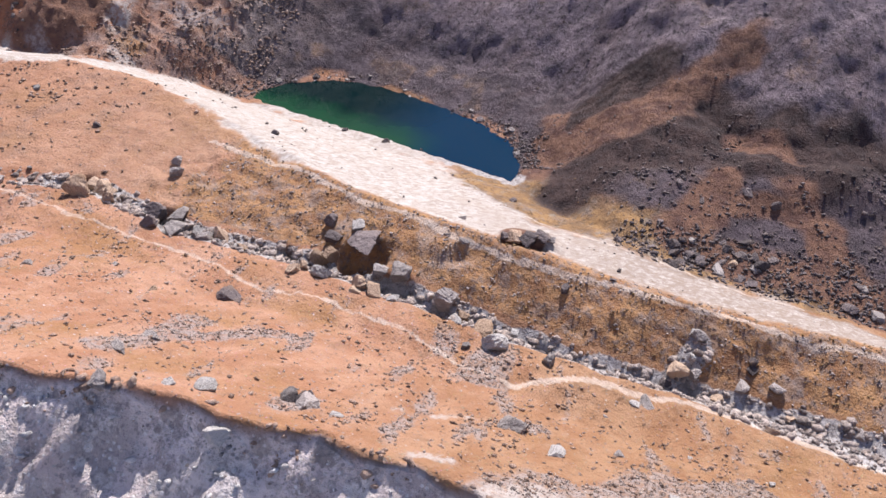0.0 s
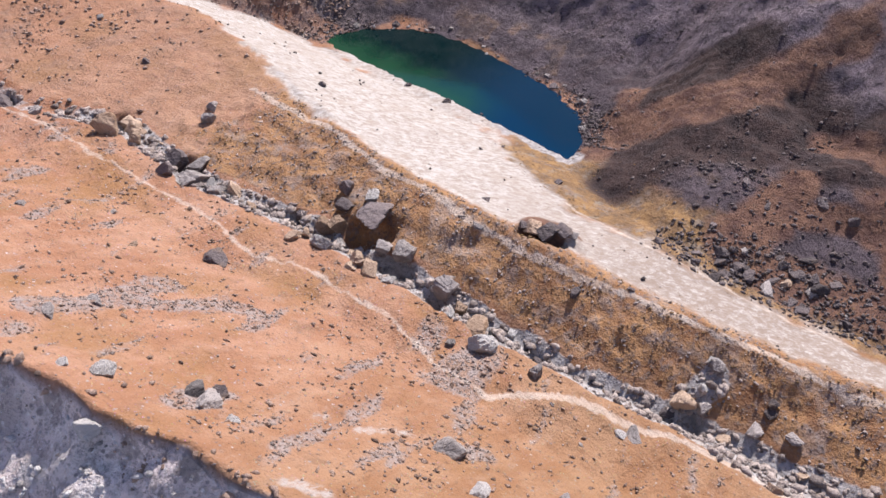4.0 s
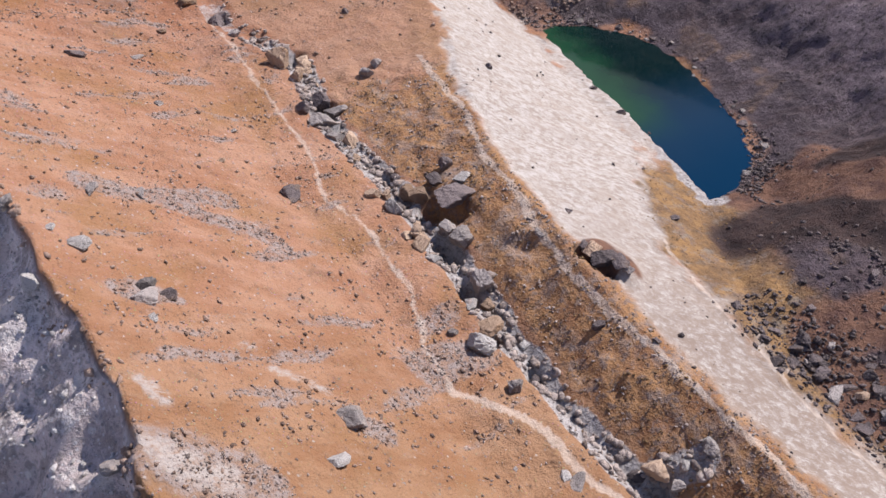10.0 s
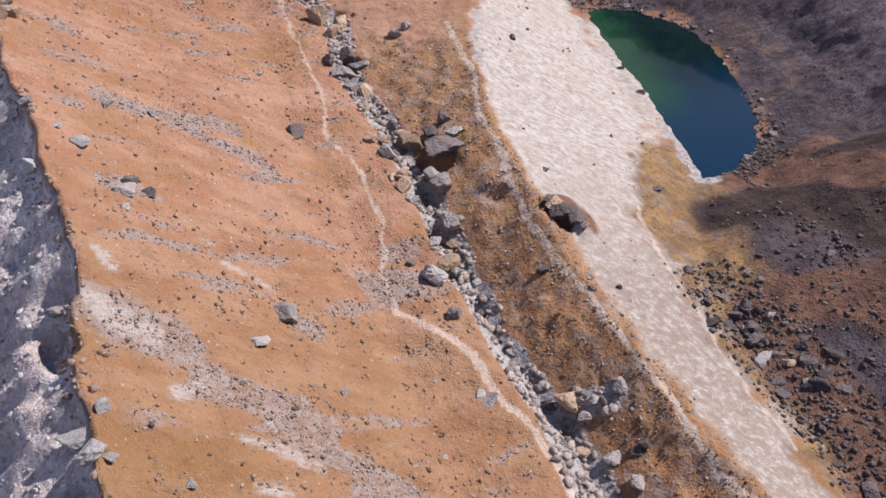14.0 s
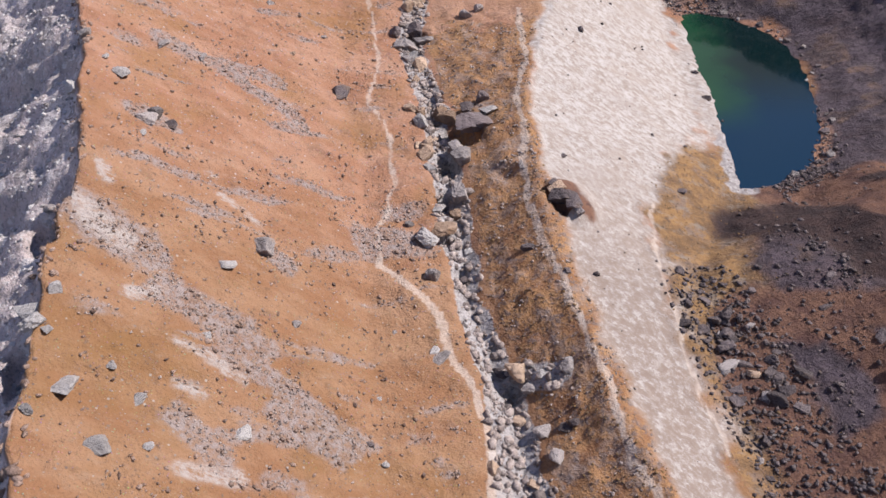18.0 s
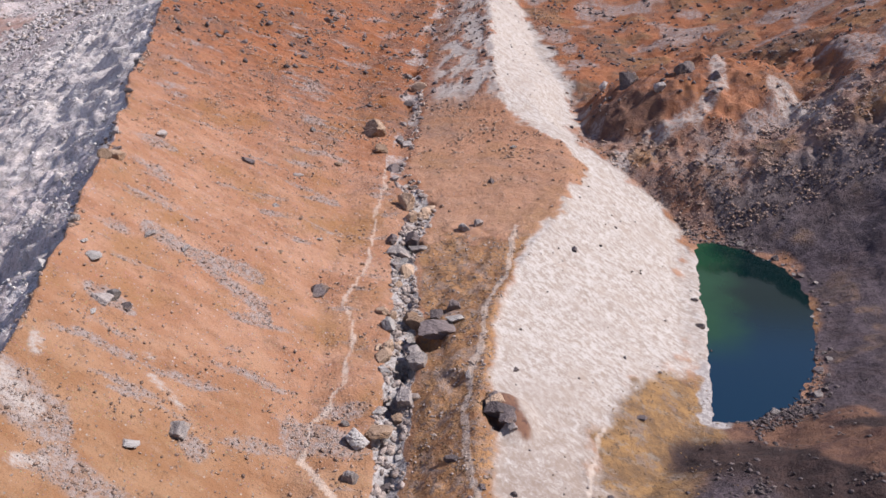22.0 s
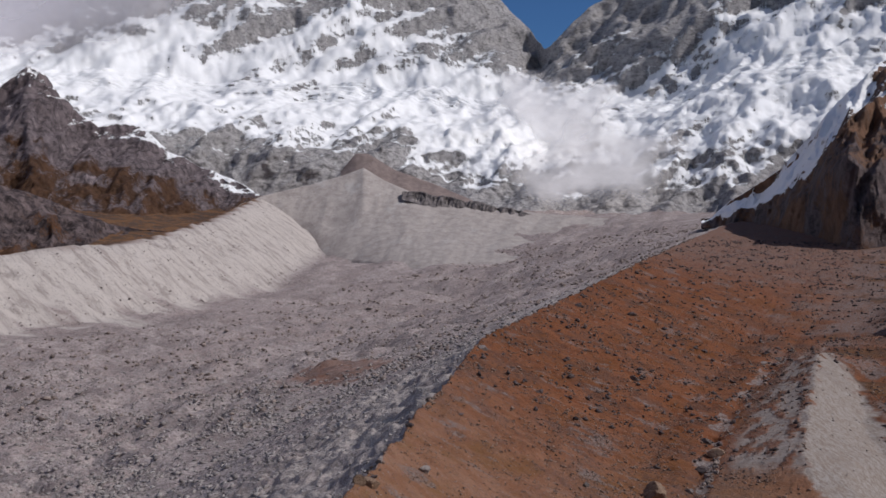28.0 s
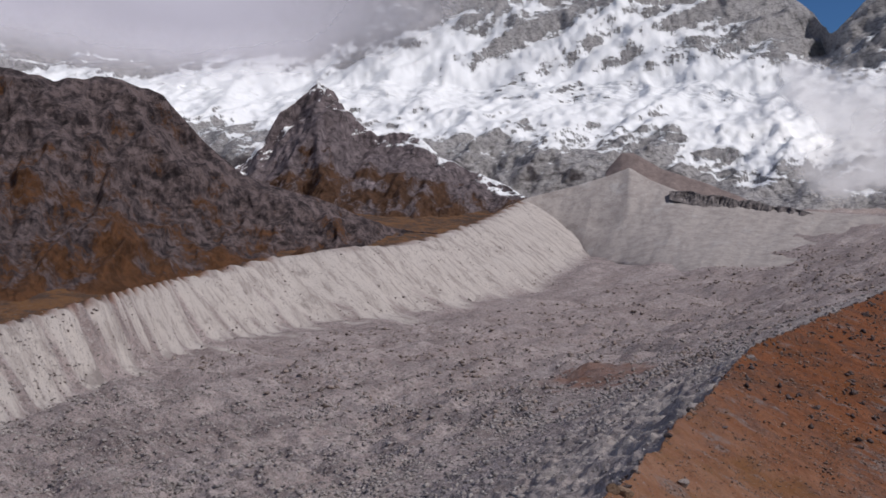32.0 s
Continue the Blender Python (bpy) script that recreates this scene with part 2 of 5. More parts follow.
PALE_EAST = [(-400, 24), (-60, 25.5), (-38, 25.2), (-30, 23.3), (-20, 24), (-8, 25.2), (2, 29), (8, 33), (18, 44), (32, 46.4), (56, 50), (66, 49), (74, 44), (83, 31), (120, 29), (145, 27), (183, 19), (215, 8), (238, 2), (4600, 2)]


def zones(x, y):
    """How far each kind of surface covers the ground: 0 to 1."""
    lx = [line(k, y)[0] for k in range(len(LINES))]
    wob = fbm(x / 5, y / 5, 4)
    wide = fbm(x / 17 + 9, y / 17, 4)
    z = {}
    scree = step(-0.2, -0.6, x - lx[6] + 0.25 * wob) * step(-3, 3, x - lx[2])
    z["scree"] = scree
    near = step(320, 240, y)
    z["bed"] = near * step(260, 200, y + 20 * wide) * step(0.0, 0.9, x - lx[9] + 0.6 * wob) * step(0.0, -0.9, x - lx[11] + 0.6 * wob)
    z["bed"] = z["bed"] * (1 - step(40, 70, y + 15 * wide) * (0.45 + 0.5 * step(0.2, -0.3, fbm(x / 5 + 2, y / 9, 3))))
    z["bed"] = np.maximum(z["bed"], capsule(x, y, 4, -34, 8.5, -35.5, 1.6))
    pw, pe = along(PALE_WEST, y), along(PALE_EAST, y)
    z["pale"] = step(-1.2, 1.2, x - pw + (1.0 + 1.8 * step(35, 60, y)) * wob) * step(3.4, -3.4, x - pe + 3.2 * wob + 3.0 * wide) * (y < 245)
    z["pale"] = np.maximum(z["pale"], 0.85 * step(5.0, 2.5, lake_edge(x, y) + 1.2 * wob) * step(0, -2, x - 47 - 0.1 * y) * step(10, 20, y) * step(64, 54, y))
    z["pale"] = np.maximum(z["pale"], 0.8 * step(94, 104, y) * step(235, 215, y) * step(0, 5, x - lx[11]) * step(8, -2, x - lx[12]) * step(-0.45, 0.15, fbm(x / 4, y / 9, 4)))
    bank = step(-0.3, 0.9, x - lx[11] + 0.4 * wob) * step(0.6, -0.6, x - pw + 0.8 * wob)
    z["bank"] = bank * step(42, 33, y + 5 * wob)
    flank = bank * step(92, 104, y) * step(250, 215, y)
    z["orange"] = bank * step(34, 44, y + 5 * wob) * step(104, 98, y)
    z["gold"] = step(-1, 1.5, x - pe + 1.5 * wob) * step(3, -3, x - lx[13] - 6 + 5 * wide) * step(20, 8, y) * step(-70, -50, y)
    east = step(-2, 3, x - np.where(y < 0, lx[13] + 5, lx[14]) + 4 * wide) * step(84, 70, y + 4 * wide)
    z["gold"] = z["gold"] * (0.8 + 0.2 * step(-0.25, 0.25, fbm(x / 5 + 3, y / 5, 4)))
    crag = step(-3, 3, x - 40 + 6 * wide) * step(226, 240, y + 8 * wide) * step(380, 340, y)
    ring = np.hypot((x - 55) / 1.25, y - 107)
    skirt = step(-2, 3, x - pe) * step(58, 64, y) * step(15, 19, ring + 3 * wide) * step(104, 92, y + 6 * wide)
    z["east"] = np.maximum(np.maximum(east, crag), 0.5 * skirt)
    z["gold"] = np.maximum(z["gold"], east * step(0.22, 0.55, fbm(x / 13 + 4, y / 13 - 2, 3)) * 0.45)
    north = step(-2, 3, x - pe) * step(68, 82, y)
    knoll = step(15, 21, ring + 3 * wide)
    hill = knoll * step(0.1, 0.5, wide + 0.5 * step(215, 260, y) * step(40, 60, x)) * north
    rub = [(-38, 10.6, -24, 10.6, 1.7), (-30, 9, -20, 3, 1.3), (-31.5, -35.3, -22.5, -36.8, 2.1), (-23.5, -40.6, -12.5, -45.4, 1.5), (-11.5, -15, -6, -14.2, 2.4), (-27.5, -50, -24.5, -52, 1.6), (-20, -45, -14, -48, 1.5), (-37, -9.5, -33.5, -8.8, 1.1), (-38.5, -29, -33, -31.5, 2.2), (-22.6, -24, -20, -25.5, 1.4)]
    r = 0 * x
    for c in rub:
        r = np.maximum(r, capsule(x + 1.5 * wob, y + 1.5 * wide, *c))
    streak = fbm((x * 0.35 + y * 0.1) / 5, (y * 0.9 - x * 0.25) / 3.0, 4)
    slope = step(0, 5, x - lx[6]) * step(0, -3, x - lx[9])
    r = np.maximum(r, slope * step(0.32, 0.75, streak + 0.25 * wide) * 0.8)
    r = np.maximum(r, np.maximum(flank * 0.4, hill))
    r = np.maximum(r, np.maximum(step(250, 420, y) * 0.6, step(150, 330, y + 60 * wide) * step(-25, 45, x - lx[8] + 20 * wide) * 0.9) * (1 - scree))
    z["rubble"] = r
    white = [(-38.4, -28.6, -35, -31, 1.2), (-33.3, -36.8, -31.2, -35.6, 0.9), (-28, -41, -23.6, -42.9, 0.7), (-28.2, -46, -26, -46.6, 0.6), (-27, -17.8, -24, -19.2, 0.5), (-29, -14.5, -28, -15, 0.4), (-26, -54, -22.6, -53.2, 0.8), (-38, -22, -37, -24, 0.9), (1.2, -46, 1.6, -51, 1.0), (1.2, -33.2, 1.8, -37.5, 0.45), (0.2, -24, 1.4, -30, 0.35), (62, 112, 60, 98, 1.7), (60, 98, 54, 91, 1.7), (54, 91, 45, 89, 1.9), (40, 84, 36, 80, 2.0), (36, 214, 46, 216, 2.5), (76, 214, 92, 217, 2), (74, 100, 80, 90, 3)]
    w = 0 * x
    for c in white:
        w = np.maximum(w, capsule(x + 0.9 * wob, y + 0.9 * wide, *c))
    z["white"] = w
    path = 0 * x
    for trail, r in ((TRAIL_SLOPE[:9], 0.52), (TRAIL_SLOPE[8:], 0.40), (TRAIL_RIDGE, 0.46), (TRAIL_FOOT, 0.36)):
        for (ax, ay), (bx, by) in zip(trail, trail[1:]):
            path = np.maximum(path, (1.0 if r > 0.41 else 0.72) * capsule(x + 0.5 * wob, y + 0.4 * wide, ax, ay, bx, by, r))
    z["path"] = path
    rust, shaded_soil = 0 * x, 0 * x
    for c in [(47, 0.5, 62, 2, 2.6), (33, -56, 31, -34, 3.6), (52, -2, 62, -17, 4.5), (62, -17, 74, -27, 3.6), (32, -27, 46, -31, 3.2), (41, -34, 43, -47, 2.4), (36, -49, 46, -42, 3.6), (14.4, -9.6, 14.9, -12, 1.7), (32, -53, 31, -60, 2.2), (58, -30, 54, -38, 2.0), (36, 100, 44, 96, 5)]:
        rust = np.maximum(rust, capsule(x + 3.0 * wide, y + 1.6 * wob, *c))
    # brown soil south of the tarn, painted dark where a cloud's shadow lies
    for c in [(50, -3, 64, -3, 4.0), (54, -12, 66, -11, 7.5), (48, -6, 62, -9, 4.2), (44, -9, 52, -18, 7.5), (50, -20, 60, -26, 6), (52, -41, 60, -48, 6), (50, -32, 58, -36, 5), (66, -6, 72, -12, 4)]:
        shaded_soil = np.maximum(shaded_soil, capsule(x + 4.0 * wide, y + 1.6 * wob, *c))
    z["rust"], z["shaded_soil"] = rust, shaded_soil
    z["shore"] = step(2.4, 0.9, lake_edge(x, y) + 0.9 * wob) * step(0.5, -1.5, x - 46 - 0.1 * y) * step(24, 14, y)
    z["brown"] = np.maximum(step(0, -6, x - lx[2]), knoll * north * step(0.1, 0.4, -wide) * 0.6)
    # a silted hollow on the glacier, stained orange
    for c in [(-265, 300, -225, 288, 17), (-240, 270, -215, 262, 9), (-290, 330, -260, 318, 8)]:
        z["scree"] = z["scree"] * (1 - 0.62 * capsule(x + 14 * wide, y + 14 * wob, *c))
    return z


def relief(x, y, lines):
    crest = lines[6][0]
    west = step(1.0, -8, x - crest) * step(-3, 3, x - lines[2][0])
    floor = step(0, -60, x - lines[5][0]) * step(0, 30, x - lines[3][0])
    wall = step(4, -10, x - lines[3][0]) * step(-6, 8, x - lines[2][0])
    face = step(1, -4, x - crest) * step(-5, 12, x - lines[5][0])
    east = step(0, 14, x - lines[14][0]) * step(90, 70, y) + step(0, 20, x - lines[13][0]) * step(84, 96, y)
    bank = step(0.3, 2, x - lines[11][0]) * step(0, -3, x - lines[12][0])
    slope = step(0, 4, x - crest) * step(0, -4, x - lines[9][0])
    sand = step(0, 2, x - lines[12][0]) * step(0, -2, x - lines[13][0]) * step(100, 90, y)
    z = (0.22 * fbm(x / 5, y / 5, 4) + 0.10 * fbm(x / 1.3 + 3, y / 1.3, 3)) * (1 - 0.82 * sand)
    z = z + slope * (0.16 * fbm(x / 2.4, y / 2.0, 3) * (1 + 1.2 * step(30, 120, y)) + 0.5 * fbm(x / 16, y / 9, 3) + 0.25 * fbm((x * 0.35 + y * 0.1) / 4, (y - x * 0.25) / 1.6, 3))
    z = z + bank * (1 - 0.7 * step(36, 50, y)) * (0.5 * fbm(x / 4.5, y / 4.5, 3) + 0.2 * fbm(x / 1.5, y / 1.5, 3, 0.6))
    z = z + face * ((1.7 * fbm(x / 24, (y + 0.35 * x) / 7.0, 2, ridged=True) - 1.0) * (0.35 + 0.65 * step(-30, -8, x - crest)) + 0.5 * fbm(x / 5.4, (y + 0.5 * x) / 2.6, 4, 0.6))
    z = z + floor * (6.0 * fbm(x / 80, y / 55, 5) + 3.6 * fbm(x / 22, y / 18, 6, 0.62)) + west * 0.5 * fbm(x / 6, y / 6, 3)
    z = z + wall * (4.6 * fbm(x / 90 + y / 200, (y - 0.25 * x) / 16, 4, ridged=True) - 2.0)
    z = z + east * (1.0 * fbm(x / 14, y / 14, 4) + 0.16 * fbm(x / 3, y / 3, 3))
    z = z + 4.6 * step(20, 8, np.hypot((x - 55) / 1.25, y - 107)) + 1.2 * step(0, 6, x - lines[13][0]) * step(66, 76, y) * step(140, 120, y) * fbm(x / 6, y / 6, 4, ridged=True)
    far = step(225, 260, y) * step(0, 30, x - lines[13][0])
    z = z + far * (9 * fbm(x / 34, y / 34, 6, 0.55, ridged=True) - 6 + 3.2 * fbm(x / 11, y / 11, 4, ridged=True) - 1.5)
    # steep under the lip, easing towards the glacier
    z = z - 3.4 * step(1.0, -14, x - crest) * step(-80, -14, x - crest) * (1 - 0.9 * step(15, 80, y)) * step(700, 300, y)
    z = z + (0.9 * fbm(x / 8, y / 8, 3) + 0.25 * fbm(x / 2.6, y / 2.6, 2)) * step(-2, -6, x - crest) * step(-60, -30, x - crest)
    z = z - (1.0 + 0.8 * fbm(x / 9, y / 7, 2)) * step(0.0, -1.3, x - crest) * step(-60, -30, x - crest) * step(360, 200, y)
    # hollows beside the blocks that choke the gully
    for ax, ay, bx, by, r, deep in ((1.3, 8.8, 2.8, 6.6, 1.9, 3.0), (-0.5, 2.6, -0.1, 0.6, 1.3, 2.3), (-1.6, -6.6, -1.2, -4.8, 1.2, 2.2), (-3.1, -13.2, -1.9, -12.8, 1.0, 2.0), (-0.6, -19.2, -0.3, -18.6, 0.8, 1.5), (-3.2, 34.2, -2.8, 36, 1.3, 2.4), (-5.6, 32.2, -5.2, 33.6, 1.0, 1.8), (-2.4, 49.6, -2.0, 51, 1.3, 2.0), (-1.3, 16.8, -1.0, 17.5, 0.7, 1.4), (-10.6, 66, -10.2, 67, 1.4, 2.0), (-10.6, 97, -10.2, 98.4, 1.3, 2.0), (-12.9, 121, -12.5, 123, 1.4, 2.0), (3.8, -36, 4.2, -35.2, 0.9, 1.6)):
        z = z - deep * capsule(x, y, ax, ay, bx, by, r)
    # a turf-capped knob on the pale ridge, broken off towards the west
    z = z + 1.3 * step(4.2, 1.6, np.hypot((x - 14.6) / 1.0, (y + 10.6) / 1.25)) * step(12.2, 12.9, x + 0.35 * (y + 10.6))
    z = z - 1.5 * capsule(x, y, 11.6, -8.8, 13.0, -12.6, 0.9)
    z = z + step(40, 52, x) * step(10, -4, y) * (1.7 * fbm(x / 19 + 3, y / 19, 3) + 0.2 * fbm(x / 5, y / 5, 3))
    for ax, ay, bx, by, r in ((-42.4, -29.5, -41.2, -33, 1.4), (-40.4, -46, -39.8, -48, 1.2)):
        z = z - 2.2 * capsule(x, y, ax, ay, bx, by, r)
    ring = np.hypot((x - 55) / 1.25, y - 107)
    z = z - 2.4 * step(17, 21, ring) * step(30, 24, ring) * step(60, 72, y)
    # the lip of turf hangs over the scarp in bites
    z = z + 0.5 * fbm(x / 4, y / 4, 3) * step(4, 0, np.abs(x - crest))
    return z


# ---- materials ----
class Tree:
    """Short hand for a material's nodes."""

    def __init__(self, name):
        self.mat = bpy.data.materials.new(name)
        self.mat.use_nodes = True
        self.n, self.l = self.mat.node_tree.nodes, self.mat.node_tree.links
        self.bsdf = self.n["Principled BSDF"]
        self.bsdf.inputs["Specular IOR Level"].default_value = 0.2
        self.pos = self.n.new("ShaderNodeTexCoord").outputs["Object"]

    def put(self, value, socket):
        if isinstance(value, bpy.types.NodeSocket):
            self.l.new(value, socket)
        elif isinstance(value, tuple) and len(value) == 3 and socket.type == "RGBA":
            socket.default_value = (*value, 1)
        else:
            socket.default_value = value

    def math(self, op, a, b=0.0, c=None):
        n = self.n.new("ShaderNodeMath")
        n.operation = op
        self.put(a, n.inputs[0]), self.put(b, n.inputs[1])
        if c is not None:
            self.put(c, n.inputs[2])
        return n.outputs[0]

    def noise(self, size, detail=5.0, rough=0.6, stretch=(1, 1, 1), kind="FBM", tilt=0.0, turn=None):
        m = self.n.new("ShaderNodeMapping")
        m.vector_type, m.inputs["Rotation"].default_value = "POINT", (0, tilt, 0)
        m.inputs["Scale"].default_value = [k / size for k in stretch]
        if turn is not None:
            # drawn out along a heading of the plan
            m.vector_type, m.inputs["Rotation"].default_value = "TEXTURE", (0, 0, radians(turn))
            m.inputs["Scale"].default_value = [size / k for k in stretch]
        self.l.new(self.pos, m.inputs["Vector"])
        n = self.n.new("ShaderNodeTexNoise")
        n.noise_type = kind
        n.inputs["Scale"].default_value, n.inputs["Detail"].default_value, n.inputs["Roughness"].default_value = 1.0, detail, rough
        self.l.new(m.outputs[0], n.inputs["Vector"])
        return n.outputs[0]

    def cells(self, size, feature="F1", out="Distance"):
        m = self.n.new("ShaderNodeMapping")
        m.inputs["Scale"].default_value = [1 / size] * 3
        self.l.new(self.pos, m.inputs["Vector"])
        n = self.n.new("ShaderNodeTexVoronoi")
        n.feature = feature
        n.inputs["Scale"].default_value = 1.0
        self.l.new(m.outputs[0], n.inputs["Vector"])
        return n.outputs[out]

    def band(self, value, lo, hi, a=0.0, b=1.0):
        n = self.n.new("ShaderNodeMapRange")
        n.interpolation_type = "SMOOTHSTEP"
        for k, v in (("Value", value), ("From Min", lo), ("From Max", hi), ("To Min", a), ("To Max", b)):
            self.put(v, n.inputs[k])
        return n.outputs[0]

    def mix(self, fac, a, b):
        n = self.n.new("ShaderNodeMix")
        n.data_type = "RGBA"
        self.put(fac, n.inputs[0]), self.put(a, n.inputs[6]), self.put(b, n.inputs[7])
        return n.outputs[2]

    def zone(self, name):
        n = self.n.new("ShaderNodeAttribute")
        n.attribute_name = name
        s = self.n.new("ShaderNodeSeparateColor")
        self.l.new(n.outputs["Color"], s.inputs[0])
        return s.outputs

    def bump(self, height, strength, distance):
        n = self.n.new("ShaderNodeBump")
        n.inputs["Strength"].default_value, n.inputs["Distance"].default_value = strength, distance
        self.l.new(height, n.inputs["Height"])
        self.l.new(n.outputs[0], self.bsdf.inputs["Normal"])

    def done(self, colour, rough=0.9):
        self.put(colour, self.bsdf.inputs["Base Color"]), self.put(rough, self.bsdf.inputs["Roughness"])
        return self.mat


def ground_material():
    t = Tree("moraine_ground")
    za, zb, zc, zd = t.zone("zone_a"), t.zone("zone_b"), t.zone("zone_c"), t.zone("zone_d")
    ze = t.zone("zone_e")
    fine, grit, mid, big = t.noise(0.35, 4), t.noise(0.9, 5, 0.7), t.noise(3.2, 5, 0.65), t.noise(14, 4)
    speck = t.cells(0.55)
    jag = t.math("ADD", t.math("MULTIPLY", t.math("SUBTRACT", grit, 0.5), 1.5), t.math("MULTIPLY", t.math("SUBTRACT", mid, 0.5), 1.5))

    def edge(mask, soft=0.25):
        v = t.math("ADD", mask, t.math("MULTIPLY", jag, t.math("MULTIPLY", mask, t.math("SUBTRACT", 1.25, mask))))
        return t.band(v, 0.5 - soft, 0.5 + soft)

    # turf: dry orange sedge with paler and redder sweeps
    sweep = t.noise(6, 5, 0.6, (0.5, 1.6, 1))
    turf = t.mix(t.band(sweep, 0.38, 0.62), (0.241, 0.116, 0.068), (0.294, 0.161, 0.106))
    turf = t.mix(t.band(big, 0.45, 0.7), turf, (0.214, 0.108, 0.050))
    turf = t.mix(t.band(mid, 0.56, 0.72, 0, 0.7), turf, (0.159, 0.087, 0.057))
    turf = t.mix(t.band(grit, 0.60, 0.70, 0, 0.85), turf, (0.093, 0.058, 0.048))
    turf = t.mix(t.band(fine, 0.60, 0.72, 0, 0.5), turf, (0.326, 0.233, 0.190))
    pebble = t.cells(0.28)
    hue = t.cells(0.28, out="Color")
    speckle = t.math("MULTIPLY", t.band(pebble, 0.30, 0.16), t.band(t.noise(1.6, 4, 0.7), 0.44, 0.62))
    turf = t.mix(t.math("MULTIPLY", speckle, 0.8), turf, t.mix(0.22, (0.223, 0.154, 0.131), hue))
    turf = t.mix(t.band(t.noise(0.16, 3, 0.7), 0.50, 0.72, 0, 0.55), turf, (0.142, 0.077, 0.048))
    turf = t.mix(t.band(t.noise(2.2, 6, 0.75, (0.7, 1.4, 1)), 0.54, 0.70, 0, 0.6), turf, (0.285, 0.178, 0.136))
    crumbs = t.cells(0.6, out="Color")
    lump = t.n.new("ShaderNodeSeparateColor")
    t.l.new(crumbs, lump.inputs[0])
    turf = t.mix(t.math("MULTIPLY", t.band(t.cells(0.6), 0.26, 0.16), t.band(lump.outputs[0], 0.72, 0.78, 0, 0.85)), turf, t.mix(lump.outputs[1], (0.081, 0.058, 0.057), (0.380, 0.318, 0.313)))
    sep = t.n.new("ShaderNodeSeparateXYZ")
    t.l.new(t.pos, sep.inputs[0])
    # brown stony patches higher up the valley
    worn = t.math("MULTIPLY", t.band(t.noise(11, 7, 0.75, (0.6, 1.3, 1)), 0.46, 0.60), t.band(sep.outputs[1], 35, 100, 0, 0.8))
    turf = t.mix(t.math("MULTIPLY", worn, t.band(grit, 0.38, 0.56, 0.35, 1)), turf, t.mix(t.band(fine, 0.4, 0.6), (0.085, 0.066, 0.066), (0.185, 0.145, 0.150)))
    # the turf grows redder and darker up the valley
    red = t.n.new("ShaderNodeMix")
    red.data_type, red.blend_type = "RGBA", "MULTIPLY"
    t.put(t.band(sep.outputs[1], 20, 130), red.inputs[0]), t.put(turf, red.inputs[6]), t.put((0.79, 0.56, 0.415), red.inputs[7])
    turf = red.outputs[2]
    # and more golden down the valley
    dry = t.n.new("ShaderNodeMix")
    dry.data_type, dry.blend_type = "RGBA", "MULTIPLY"
    t.put(t.band(t.math("ADD", sep.outputs[1], t.math("MULTIPLY", t.math("SUBTRACT", big, 0.5), 60.0)), 0, -36), dry.inputs[0]), t.put(turf, dry.inputs[6]), t.put((0.84, 0.85, 0.74), dry.inputs[7])
    turf = dry.outputs[2]
    # loose stone
    stone = t.mix(t.band(grit, 0.35, 0.65), (0.115, 0.095, 0.092), (0.215, 0.180, 0.172))
    stone = t.mix(t.band(speck, 0.18, 0.05, 0, 0.8), stone, (0.290, 0.260, 0.250))
    stone = t.mix(t.band(fine, 0.42, 0.30, 0, 0.8), stone, (0.050, 0.043, 0.043))
    bed = t.mix(t.band(grit, 0.35, 0.6), (0.185, 0.163, 0.158), (0.315, 0.285, 0.277))
    bed = t.mix(t.band(fine, 0.42, 0.33, 0, 0.8), bed, (0.068, 0.060, 0.060))
    # pale sand with thin turf showing through
    comb = t.noise(1.0, 8, 0.8, (0.75, 1.2, 1), turn=-38)
    pale = t.mix(t.band(comb, 0.40, 0.58), (0.225, 0.178, 0.150), (0.355, 0.322, 0.302))
    pale = t.mix(t.band(t.noise(4.5, 8, 0.78, (0.85, 1.15, 1), turn=-38), 0.50, 0.64, 0, 0.6), pale, (0.255, 0.202, 0.168))
    pale = t.mix(t.band(fine, 0.58, 0.70, 0, 0.65), pale, (0.190, 0.150, 0.128))
    pale = t.mix(t.band(t.noise(0.7, 7, 0.8), 0.55, 0.65, 0, 0.7), pale, (0.200, 0.160, 0.135))
    # thinner sand and more turf towards the south
    pale = t.mix(t.math("MULTIPLY", t.band(sep.outputs[1], 14, -34, 0.0, 0.95), t.band(t.noise(1.0, 9, 0.85, (0.85, 1.15, 1), turn=-38), 0.40, 0.56)), pale, (0.185, 0.137, 0.112))
    pale = t.mix(t.band(t.noise(13, 5, 0.7), 0.55, 0.66, 0, 0.4), pale, (0.25, 0.205, 0.180))
    bank = t.mix(t.band(mid, 0.36, 0.62), (0.188, 0.090, 0.045), (0.272, 0.144, 0.068))
    bank = t.mix(t.band(grit, 0.50, 0.62, 0, 0.85), bank, (0.125, 0.090, 0.078))
    bank = t.mix(t.band(t.noise(0.7, 6, 0.75), 0.54, 0.64, 0, 0.75), bank, (0.070, 0.050, 0.038))
    bank = t.mix(t.band(t.noise(4.1, 5, 0.7), 0.50, 0.64, 0, 0.5), bank, t.mix(0.5, stone, (0.265, 0.205, 0.180)))
    bank = t.mix(t.math("MULTIPLY", t.band(pebble, 0.28, 0.15), 0.3), bank, (0.312, 0.247, 0.202))
    gold = t.mix(t.band(mid, 0.35, 0.65), (0.120, 0.070, 0.038), (0.235, 0.132, 0.058))
    gold = t.mix(t.band(t.noise(5, 6, 0.7), 0.52, 0.64, 0, 0.8), gold, (0.150, 0.108, 0.088))
